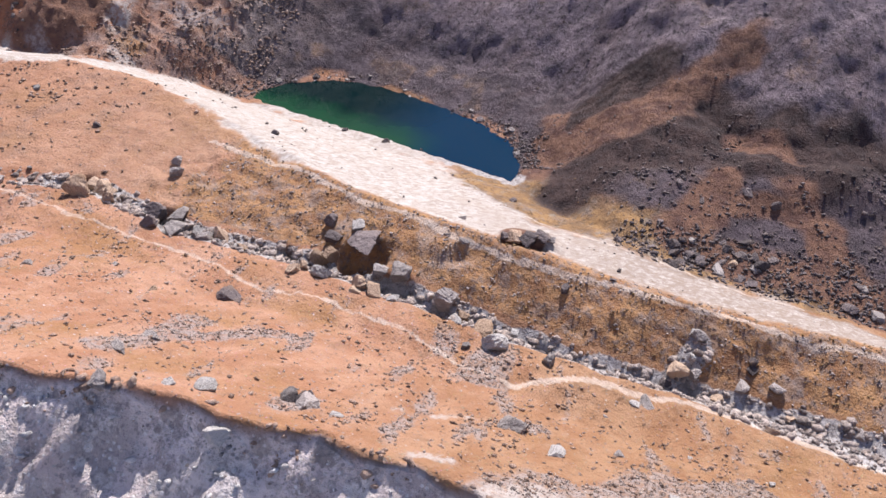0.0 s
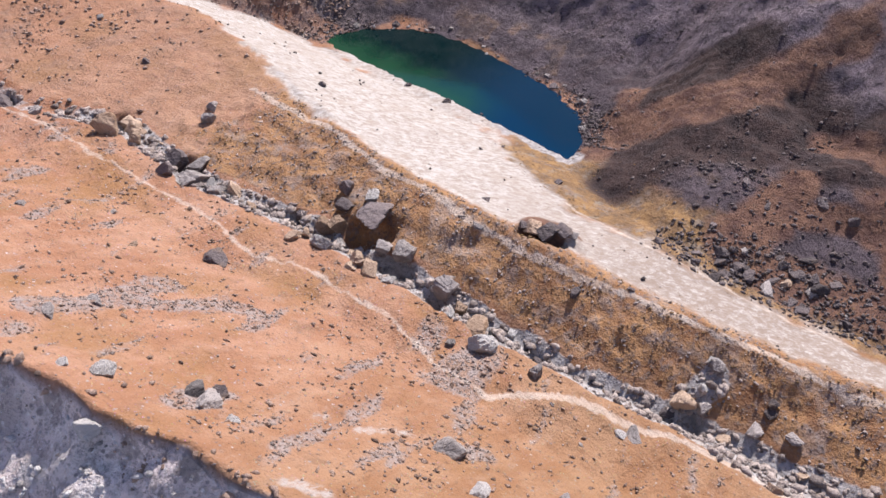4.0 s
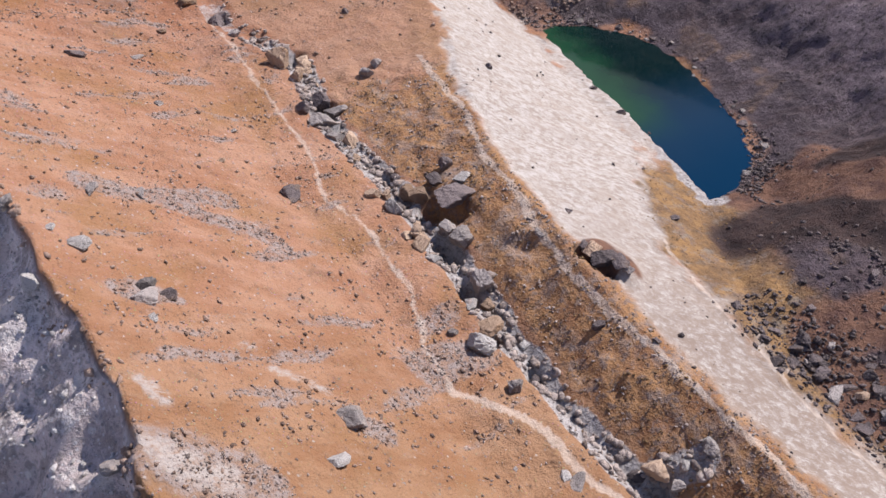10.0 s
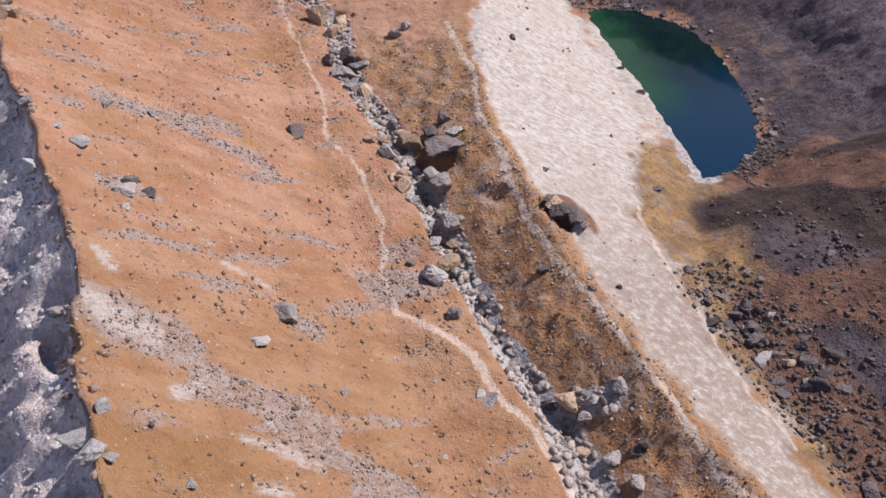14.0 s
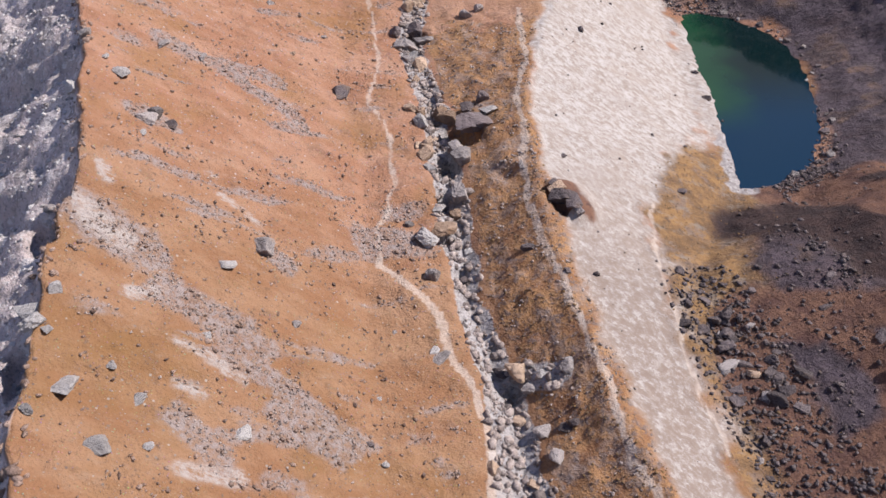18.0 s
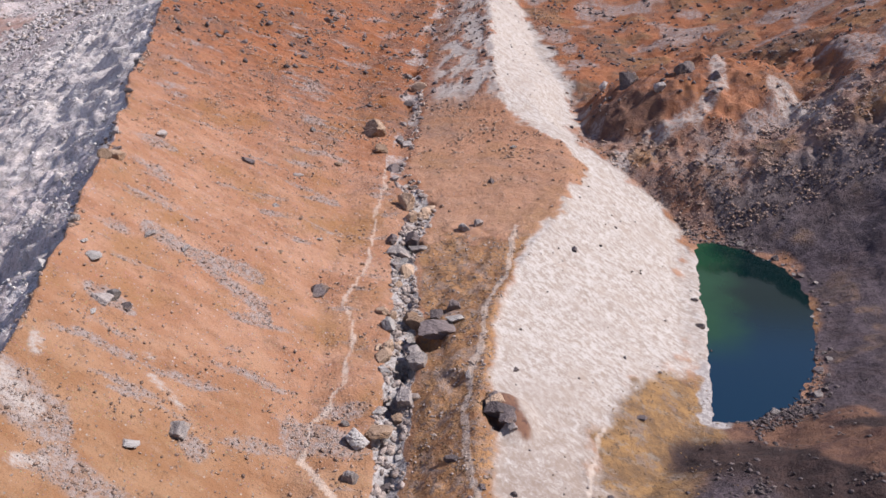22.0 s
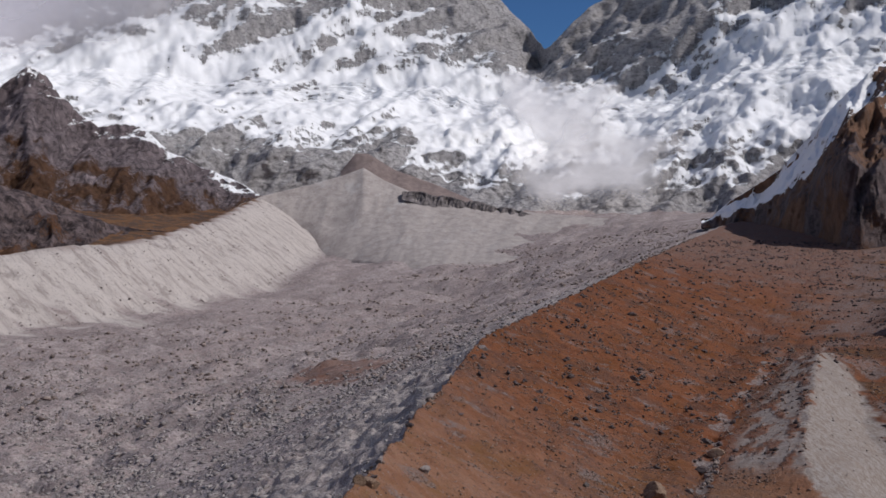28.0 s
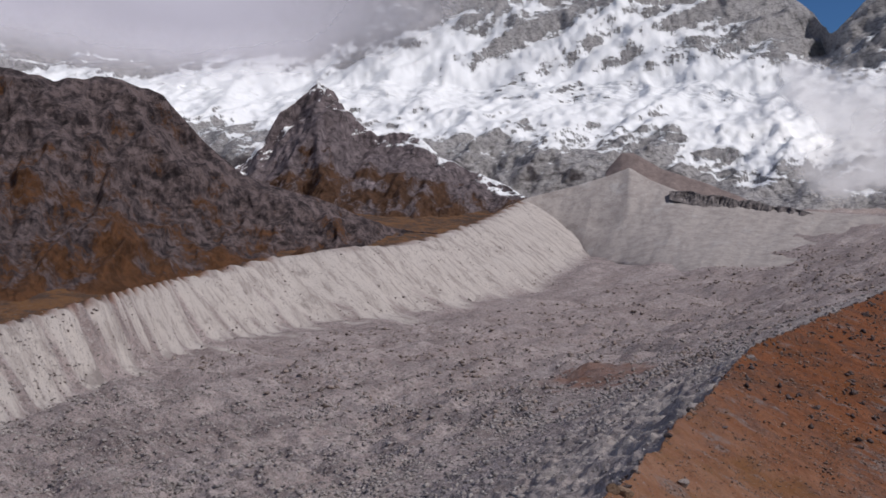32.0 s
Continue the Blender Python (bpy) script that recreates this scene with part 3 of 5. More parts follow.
    gold = t.mix(t.band(t.noise(2.4, 7, 0.8, (0.7, 1.2, 1)), 0.52, 0.62, 0, 0.75), gold, (0.180, 0.146, 0.120))
    gold = t.mix(t.band(t.noise(1.7, 7, 0.8), 0.54, 0.64, 0, 0.8), gold, (0.070, 0.048, 0.038))
    gold = t.mix(t.band(grit, 0.55, 0.68, 0, 0.8), gold, (0.080, 0.052, 0.036))
    crag_rock = t.mix(t.band(t.noise(6, 7, 0.75), 0.40, 0.58), (0.068, 0.050, 0.050), (0.175, 0.135, 0.130))
    # scree of the eastern slope: purple-grey, with rusty turf and dark soil; cloud shade near the tarn painted in
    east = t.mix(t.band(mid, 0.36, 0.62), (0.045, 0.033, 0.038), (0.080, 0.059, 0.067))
    # upper slope made paler in colour for the sunlight beyond the cloud's shade
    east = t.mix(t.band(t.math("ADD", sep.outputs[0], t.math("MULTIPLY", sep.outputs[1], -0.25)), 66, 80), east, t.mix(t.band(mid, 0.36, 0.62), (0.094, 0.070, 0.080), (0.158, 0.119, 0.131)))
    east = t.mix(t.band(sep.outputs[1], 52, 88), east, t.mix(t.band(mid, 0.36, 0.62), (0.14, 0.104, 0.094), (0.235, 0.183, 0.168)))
    east = t.mix(t.band(sep.outputs[1], 200, 225), east, crag_rock)
    east = t.mix(t.band(t.noise(9, 6, 0.7, (0.5, 1.4, 1), turn=-25), 0.48, 0.64, 0, 0.5), east, (0.076, 0.048, 0.047))
    east = t.mix(t.band(grit, 0.52, 0.62, 0, 0.9), east, (0.036, 0.027, 0.030))
    east = t.mix(t.band(speck, 0.20, 0.08, 0, 0.6), east, (0.150, 0.116, 0.114))
    rust = t.mix(t.band(mid, 0.35, 0.62), (0.080, 0.040, 0.032), (0.142, 0.073, 0.048))
    rust = t.mix(t.band(grit, 0.54, 0.66, 0, 0.75), rust, (0.060, 0.036, 0.030))
    # soil colour lowered to near black to carry the cloud's shadow
    shaded_soil = t.mix(t.band(mid, 0.36, 0.62), (0.026, 0.016, 0.016), (0.048, 0.028, 0.025))
    shaded_soil = t.mix(t.band(grit, 0.52, 0.64, 0, 0.8), shaded_soil, (0.030, 0.020, 0.021))
    # glacier rubble
    streak = t.noise(60, 5, 0.6, (1.8, 0.5, 1))
    ice = t.mix(t.band(streak, 0.38, 0.62), (0.385, 0.315, 0.308), (0.57, 0.488, 0.474))
    tone = t.noise(26, 6, 0.7)
    ice = t.mix(t.band(tone, 0.48, 0.62, 0, 0.45), ice, (0.200, 0.155, 0.148))
    ice = t.mix(t.band(t.noise(90, 5, 0.65, (0.7, 1.5, 1)), 0.50, 0.60, 0, 0.35), ice, (0.160, 0.128, 0.130))
    ice = t.mix(t.band(t.noise(38, 5, 0.65, (0.6, 1.4, 1)), 0.56, 0.68, 0, 0.55), ice, (0.185, 0.140, 0.140))
    lumps = t.n.new("ShaderNodeSeparateColor")
    t.l.new(t.cells(7.5, out="Color"), lumps.inputs[0])
    ice = t.mix(t.math("MULTIPLY", t.band(t.cells(7.5), 0.55, 0.3), t.band(lumps.outputs[0], 0.45, 0.7, 0, 0.75)), ice, t.mix(lumps.outputs[1], (0.15, 0.125, 0.125), (0.50, 0.45, 0.44)))
    clast, clast_hue = t.cells(2.6), t.cells(2.6, out="Color")
    pebbly, pebbly_hue = t.cells(0.9), t.cells(0.9, out="Color")
    grey = t.n.new("ShaderNodeSeparateColor")
    t.l.new(clast_hue, grey.inputs[0])
    grey_small = t.n.new("ShaderNodeSeparateColor")
    t.l.new(pebbly_hue, grey_small.inputs[0])
    block = t.mix(grey.outputs[0], (0.13, 0.112, 0.110), (0.50, 0.455, 0.44))
    ice = t.mix(t.math("MULTIPLY", t.band(clast, 0.48, 0.36), t.band(grey.outputs[1], 0.30, 0.45, 0, 0.9)), ice, block)
    ice = t.mix(t.math("MULTIPLY", t.band(pebbly, 0.5, 0.35), t.band(grey_small.outputs[1], 0.4, 0.6, 0, 0.75)), ice, t.mix(grey_small.outputs[0], (0.11, 0.095, 0.095), (0.52, 0.48, 0.465)))
    ice = t.mix(t.band(t.noise(1.3, 5, 0.75), 0.52, 0.66, 0, 0.8), ice, (0.105, 0.090, 0.090))
    ice = t.mix(t.band(t.noise(5.0, 7, 0.82), 0.53, 0.61, 0, 0.5), ice, (0.120, 0.094, 0.092))
    ice = t.mix(t.band(t.noise(3.6, 7, 0.82), 0.56, 0.63, 0, 0.5), ice, (0.640, 0.575, 0.550))
    ice = t.mix(0.14, ice, (0.36, 0.255, 0.215))
    small = t.n.new("ShaderNodeSeparateColor")
    t.l.new(t.cells(0.42, out="Color"), small.inputs[0])
    ice = t.mix(t.math("MULTIPLY", t.band(t.cells(0.42), 0.42, 0.25), t.band(small.outputs[1], 0.5, 0.6, 0, 0.8)), ice, t.mix(small.outputs[0], (0.075, 0.062, 0.068), (0.56, 0.52, 0.51)))
    ice = t.mix(t.band(t.noise(0.5, 5, 0.75), 0.52, 0.64, 0, 0.7), ice, (0.120, 0.100, 0.108))
    wall = t.mix(t.band(t.noise(11, 7, 0.7, (0.25, 1.3, 0.25)), 0.46, 0.66), (0.560, 0.505, 0.470), (0.370, 0.322, 0.300))
    wall = t.mix(t.band(t.noise(4, 6, 0.75, (0.35, 1.2, 0.35)), 0.58, 0.68, 0, 0.8), wall, (0.150, 0.122, 0.115))
    wall = t.mix(t.band(t.noise(24, 5, 0.7), 0.55, 0.68, 0, 0.6), wall, (0.23, 0.195, 0.185))
    wall = t.mix(t.band(t.noise(1.4, 6, 0.8, (0.5, 1.3, 0.5)), 0.56, 0.64, 0, 0.75), wall, (0.14, 0.115, 0.120))
    brown = t.mix(t.band(t.noise(26, 7, 0.7), 0.40, 0.60), (0.080, 0.050, 0.037), (0.190, 0.095, 0.043))
    brown = t.mix(t.band(t.noise(7, 6, 0.7), 0.55, 0.65), brown, (0.070, 0.060, 0.058))
    brown = t.mix(t.band(t.noise(3, 6, 0.75), 0.56, 0.66, 0, 0.7), brown, (0.21, 0.18, 0.17))

    col = t.mix(edge(zb[0], 0.3), turf, bank)
    col = t.mix(edge(zb[1], 0.3), col, t.mix(0.3, turf, (0.30, 0.185, 0.125)))
    col = t.mix(edge(zb[2], 0.35), col, gold)
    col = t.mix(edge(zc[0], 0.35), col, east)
    col = t.mix(t.math("MULTIPLY", edge(t.math("MULTIPLY", zb[2], zc[0]), 0.3), 0.6), col, gold)
    col = t.mix(edge(za[1], 0.42), col, pale)
    col = t.mix(edge(ze[1], 0.5), col, shaded_soil)
    col = t.mix(edge(ze[0], 0.5), col, rust)
    col = t.mix(edge(ze[2], 0.3), col, t.mix(t.band(grit, 0.4, 0.6), (0.20, 0.175, 0.170), (0.32, 0.29, 0.28)))
    col = t.mix(t.math("MULTIPLY", edge(za[0], 0.45), t.band(grit, 0.4, 0.6, 0.35, 0.9)), col, t.mix(0.4, stone, (0.27, 0.215, 0.20)))
    col = t.mix(edge(za[2], 0.2), col, bed)
    col = t.mix(t.math("MULTIPLY", edge(zc[1], 0.5), t.band(t.noise(1.1, 6, 0.8, (0.6, 1.4, 1)), 0.36, 0.58, 0.0, 0.95)), col, (0.305, 0.262, 0.240))
    col = t.mix(t.band(t.math("ADD", zc[2], t.math("MULTIPLY", jag, 0.45)), 0.25, 0.85, 0, 0.62), col, t.mix(t.band(grit, 0.3, 0.7), (0.360, 0.285, 0.235), (0.450, 0.380, 0.330)))
    col = t.mix(zd[0], col, ice)
    col = t.mix(zd[1], col, wall)
    col = t.mix(edge(zd[2], 0.3), col, brown)
    tall = t.math("ADD", t.math("MULTIPLY", grit, 0.6), t.math("ADD", t.math("MULTIPLY", mid, 1.6), t.math("ADD", t.math("MULTIPLY", fine, 0.4), t.math("MULTIPLY", t.band(pebble, 0.32, 0.05), 0.12))))
    tall = t.math("MULTIPLY", tall, t.math("SUBTRACT", 1.0, t.math("MULTIPLY", za[1], 0.9)))
    tall = t.math("ADD", tall, t.math("MULTIPLY", t.noise(4.5, 7, 0.78), t.math("MULTIPLY", zc[0], 2.6)))
    t.bump(t.math("ADD", tall, t.math("MULTIPLY", t.noise(9, 7, 0.78), t.math("MULTIPLY", t.math("ADD", zd[0], zd[2]), 3.2))), 0.75, 0.55)
    return t.done(col, 0.95)


def rock_material(name, dark, light, patch, lichen=0.5):
    t = Tree(name)
    pick = t.n.new("ShaderNodeObjectInfo").outputs["Random"]
    isle = t.n.new("ShaderNodeNewGeometry").outputs["Random Per Island"]
    r = t.math("FRACT", t.math("ADD", pick, isle))
    col = t.mix(t.band(t.noise(0.5, 6, 0.7), 0.3, 0.7), dark, light)
    col = t.mix(t.math("MULTIPLY", t.band(t.noise(0.9, 4), 0.52, 0.68), lichen), col, patch)
    col = t.mix(t.band(r, 0.3, 1.0, 0, 0.75), col, tuple(v * 1.2 for v in light))
    col = t.mix(t.band(r, 0.3, 0.0, 0, 0.6), col, tuple(v * 0.6 for v in dark))
    col = t.mix(t.band(t.noise(0.12, 4), 0.58, 0.72, 0, 0.6), col, tuple(v * 0.45 for v in dark))
    t.bump(t.math("ADD", t.noise(0.5, 7, 0.75), t.math("MULTIPLY", t.noise(0.09, 4, 0.7), 0.3)), 0.9, 0.3)
    return t.done(col, 0.88)


GROUND = ground_material()
ROCK_GREY = rock_material("grey_rock", (0.135, 0.115, 0.110), (0.285, 0.245, 0.230), (0.275, 0.166, 0.096), 0.3)
ROCK_TAN = rock_material("tan_rock", (0.198, 0.126, 0.086), (0.343, 0.245, 0.179), (0.277, 0.145, 0.066), 0.6)
ROCK_DARK = rock_material("dark_rock", (0.060, 0.047, 0.048), (0.135, 0.106, 0.104), (0.165, 0.104, 0.059), 0.5)
ROCK_PALE = rock_material("pale_rock", (0.20, 0.180, 0.172), (0.335, 0.305, 0.290), (0.29, 0.22, 0.17), 0.3)
ROCK_SCARP = rock_material("scarp_rock", (0.25, 0.224, 0.222), (0.45, 0.415, 0.405), (0.20, 0.17, 0.16), 0.5)
ROCK_RUBBLE = rock_material("glacier_rock", (0.20, 0.175, 0.172), (0.42, 0.380, 0.365), (0.24, 0.18, 0.15), 0.3)

ROCK_TURF = rock_material("stones_in_turf", (0.120, 0.076, 0.060), (0.310, 0.215, 0.170), (0.285, 0.160, 0.100), 0.6)
ROCK_MIX = rock_material("mixed_stones", (0.130, 0.100, 0.093), (0.350, 0.285, 0.255), (0.312, 0.216, 0.156), 0.6)


def scrub_material():
    t = Tree("dry_scrub")
    isle = t.n.new("ShaderNodeNewGeometry").outputs["Random Per Island"]
    col = t.mix(isle, (0.078, 0.050, 0.034), (0.190, 0.112, 0.050))
    col = t.mix(t.band(t.noise(0.2, 4), 0.5, 0.7), col, (0.072, 0.048, 0.028))
    return t.done(col, 1.0)


def water_material():
    t = Tree("tarn_water")
    sep = t.n.new("ShaderNodeSeparateXYZ")
    t.l.new(t.pos, sep.inputs[0])
    x, y = sep.outputs[0], sep.outputs[1]
    # shallow green shelf along the western shore; reflections of blue sky and dark hill painted in
    shelf = t.math("SUBTRACT", x, t.math("MULTIPLY", y, 0.12))
    shallow = t.math("MULTIPLY", t.band(t.math("ADD", shelf, t.math("MULTIPLY", t.math("SUBTRACT", t.noise(9, 4), 0.5), 10.0)), 53, 44), t.band(y, 17, 30))
    col = t.mix(t.band(y, 20, 42), (0.002, 0.017, 0.040), (0.002, 0.009, 0.010))
    col = t.mix(t.math("MULTIPLY", shallow, 0.9), col, (0.010, 0.042, 0.021))
    t.bump(t.noise(0.6, 3), 0.06, 0.05)
    t.bsdf.inputs["Specular IOR Level"].default_value = 0.11
    return t.done(col, 0.06)


def mountain_material(name, rock_a, rock_b, snow, turf=None, line=0.35, noise_amount=0.5, scale=1.0, relief_depth=9.0, pale=0.5, soft=0.07, crisp=0.07):
    """Rock with snow (or turf) lying where the face is not steep."""
    t = Tree(name)
    geo = t.n.new("ShaderNodeNewGeometry")
    up = t.n.new("ShaderNodeSeparateXYZ")
    t.l.new(geo.outputs["Normal"], up.inputs[0])
    flat = up.outputs[2]
    n1, n2, n3 = t.noise(130 * scale, 8, 0.68), t.noise(36 * scale, 8, 0.72), t.noise(12 * scale, 6, 0.75)
    strata = t.noise(40 * scale, 7, 0.7, (0.7, 0.7, 2.0))
    runs = t.noise(80 * scale, 9, 0.74, (1, 1, 0.16))
    rock = t.mix(t.band(n2, 0.36, 0.62), rock_a, rock_b)
    rock = t.mix(t.band(strata, 0.50, 0.62, 0, 0.75 if relief_depth > 2 else 0.15), rock, tuple(v * 0.5 for v in rock_a))
    rock = t.mix(t.band(n3, 0.58, 0.70, 0, 0.7), rock, tuple(min(1, v * 1.5) for v in rock_b))
    rock = t.mix(t.band(runs, 0.56, 0.66, 0, pale), rock, tuple(min(0.6, v * 1.8 + 0.03) for v in rock_b))
    rock = t.mix(t.band(t.noise(5 * scale, 4, 0.7), 0.56, 0.66, 0, 0.6 if relief_depth > 2 else 0.4), rock, tuple(v * 0.35 for v in rock_a))
    if turf:
        low = t.n.new("ShaderNodeAttribute")
        low.attribute_name = "turf"
        grown = t.math("ADD", low.outputs["Fac"], t.math("ADD", t.math("MULTIPLY", t.math("SUBTRACT", n1, 0.5), 1.5), t.math("MULTIPLY", t.math("SUBTRACT", n3, 0.5), 0.5)))
        rock = t.mix(t.band(grown, 0.46, 0.62), rock, t.mix(t.band(n2, 0.4, 0.6), turf, tuple(v * 0.55 for v in turf)))
    cross = t.noise(70 * scale, 9, 0.72, (0.25, 0.6, 1.3), tilt=0.7)
    lie = t.math("ADD", t.math("MULTIPLY", runs, 1.5), t.math("ADD", t.math("MULTIPLY", cross, 1.3), t.math("ADD", t.math("MULTIPLY", n2, 0.9), t.math("MULTIPLY", n1, 0.5))))
    lie = t.math("ADD", t.math("MULTIPLY", flat, 0.6), t.math("MULTIPLY", t.math("SUBTRACT", lie, 2.1), noise_amount))
    if snow is not None:
        at = t.n.new("ShaderNodeAttribute")
        at.attribute_name = "snow"
        lie = t.math("ADD", lie, t.math("MULTIPLY", t.math("SUBTRACT", at.outputs["Fac"], 0.5), 1.6))
        lie = t.math("ADD", lie, t.math("MULTIPLY", t.math("SUBTRACT", n3, 0.5), 0.5))
        cover = t.band(lie, line, line + soft)
        col = t.mix(cover, rock, snow)
        relief_part = t.math("SUBTRACT", 1.0, t.math("MULTIPLY", cover, 1.0 - crisp))
    else:
        col, relief_part = rock, 1.0
    t.bump(t.math("MULTIPLY", relief_part, t.math("ADD", t.math("MULTIPLY", n2, 2.0), t.math("ADD", n3, t.math("MULTIPLY", strata, 0.8)))), 0.9, relief_depth * scale)
    return t.done(col, 0.85)


def cloud_material(name, seed, cover, size, tint):
    t = Tree(name)
    m = t.n.new("ShaderNodeAttribute")
    m.attribute_name = "body"
    n = t.noise(size, 7, 0.62)
    dense = t.band(t.math("ADD", m.outputs["Fac"], t.math("MULTIPLY", t.math("SUBTRACT", n, 0.5), 1.3)), cover, cover + 0.85)
    clear, white, both = t.n.new("ShaderNodeBsdfTransparent"), t.n.new("ShaderNodeBsdfDiffuse"), t.n.new("ShaderNodeMixShader")
    thin, veil = t.n.new("ShaderNodeBsdfTranslucent"), t.n.new("ShaderNodeMixShader")
    white.inputs[0].default_value = thin.inputs[0].default_value = (*tint, 1)
    veil.inputs[0].default_value = 0.25
    lift = t.n.new("ShaderNodeCombineXYZ")
    for k, v in enumerate((0.684, 0.12, 0.72)):
        lift.inputs[k].default_value = v
    t.l.new(lift.outputs[0], white.inputs["Normal"])
    t.l.new(white.outputs[0], veil.inputs[1]), t.l.new(thin.outputs[0], veil.inputs[2])
    t.l.new(dense, both.inputs[0]), t.l.new(clear.outputs[0], both.inputs[1]), t.l.new(veil.outputs[0], both.inputs[2])
    t.l.new(both.outputs[0], t.n["Material Output"].inputs[0])
    return t.mat


# ---- the ground ----
def spaced(lo, a, b, hi, d, grow_lo, grow_hi):
    """Even steps of d from a to b, growing outside."""
    up, down = [b], [a]
    s = d
    while up[-1] < hi:
        s *= grow_hi
        up.append(up[-1] + s)
    s = d
    while down[-1] > lo:
        s *= grow_lo
        down.append(down[-1] - s)
    return np.array(down[:0:-1] + list(np.arange(a, b, d)) + up)


def grid_mesh(name, P, mat, loop=False):
    """A sheet of quads over an array of rows of points."""
    ny, nx = P.shape[:2]
    me = bpy.data.meshes.new(name)
    me.vertices.add(nx * ny)
    me.vertices.foreach_set("co", P.astype(np.float32).ravel())
    i = (np.arange(ny - 1)[:, None] * nx + np.arange(nx - 1)[None]).ravel()
    quads = np.stack([i, i + 1, i + nx + 1, i + nx], 1).astype(np.int32)
    me.loops.add(quads.size)
    me.loops.foreach_set("vertex_index", quads.ravel())
    me.polygons.add(len(quads))
    me.polygons.foreach_set("loop_start", np.arange(0, quads.size, 4, dtype=np.int32))
    me.update(calc_edges=True)
    me.shade_smooth()
    me.materials.append(mat)
    return me


def paint(me, name, *channels):
    at = me.attributes.new(name, "FLOAT_COLOR", "POINT")
    flat = [np.clip(c, 0, 1).ravel() for c in channels] + [np.ones(channels[0].size)] * (4 - len(channels))
    at.data.foreach_set("color", np.stack(flat, 1).astype(np.float32).ravel())


XS = spaced(-4300, -95, 82, 4200, 0.5, 1.02, 1.03)
YS = spaced(-1500, -72, 128, 4700, 0.5, 1.03, 1.02)
XS = np.unique(np.concatenate([XS, np.arange(-47, -42.4, 0.25)]).round(3))
X, Y = np.meshgrid(XS, YS)
# one row of corners runs along the moraine's crest, so that its edge stays sharp
for i, edge_x in enumerate(line(6, YS)[0]):
    X[i] = np.interp(XS, [XS[0], -420, -44, 30, XS[-1]], [XS[0], -420, max(edge_x, -330), 30, XS[-1]])
me = grid_mesh("ground", np.stack([X, Y, ground(X, Y)], -1), GROUND)
Z = zones(X, Y)
fingers = 75 * fbm(X / 400, (Y - 0.25 * X) / 24, 4, 0.65) * step(900, 300, Y)
west_wall = step(8, -12, X - line(3, Y)[0] + fingers) * step(-4, 4, X - line(2, Y)[0])
west_wall = np.maximum(west_wall, (0.1 + 0.4 * step(15, 70, Y)) * Z["scree"] * step(-62, -26, X - line(6, Y)[0] + 14 * fbm(X / 20, Y / 9, 3)) * (Y < 900))
paint(me, "zone_a", Z["rubble"], Z["pale"], Z["bed"])
paint(me, "zone_b", Z["bank"], Z["orange"], Z["gold"])
paint(me, "zone_c", Z["east"], Z["white"], Z["path"])
paint(me, "zone_d", Z["scree"], west_wall, Z["brown"])
paint(me, "zone_e", Z["rust"], Z["shaded_soil"], Z["shore"])
tagged(new("ground", me), "orange dry turf, pale sand and grey rubble of a glacier's moraines", "ground", kind="structure")

bm = bmesh.new()
bm.faces.new([bm.verts.new((56.5 + (x - 56.5) * 1.12, 33.5 + (y - 33.5) * 1.06, LAKE_Z)) for x, y in LAKE])
me = bpy.data.meshes.new("lake")
bm.to_mesh(me)
me.materials.append(water_material())
tagged(new("lake", me), "small still tarn, sky reflection painted deep blue, with a green shallow shelf", "water", kind="structure")


# ---- mountains round the glacier ----
def bearing(az, far, rise):
    """A place by its bearing west of north, distance and rise in degrees, as seen from the moraine's air."""
    a = radians(az)
    return (28 - far * math.sin(a), -93 + far * math.cos(a), 65 + far * math.tan(radians(rise)))


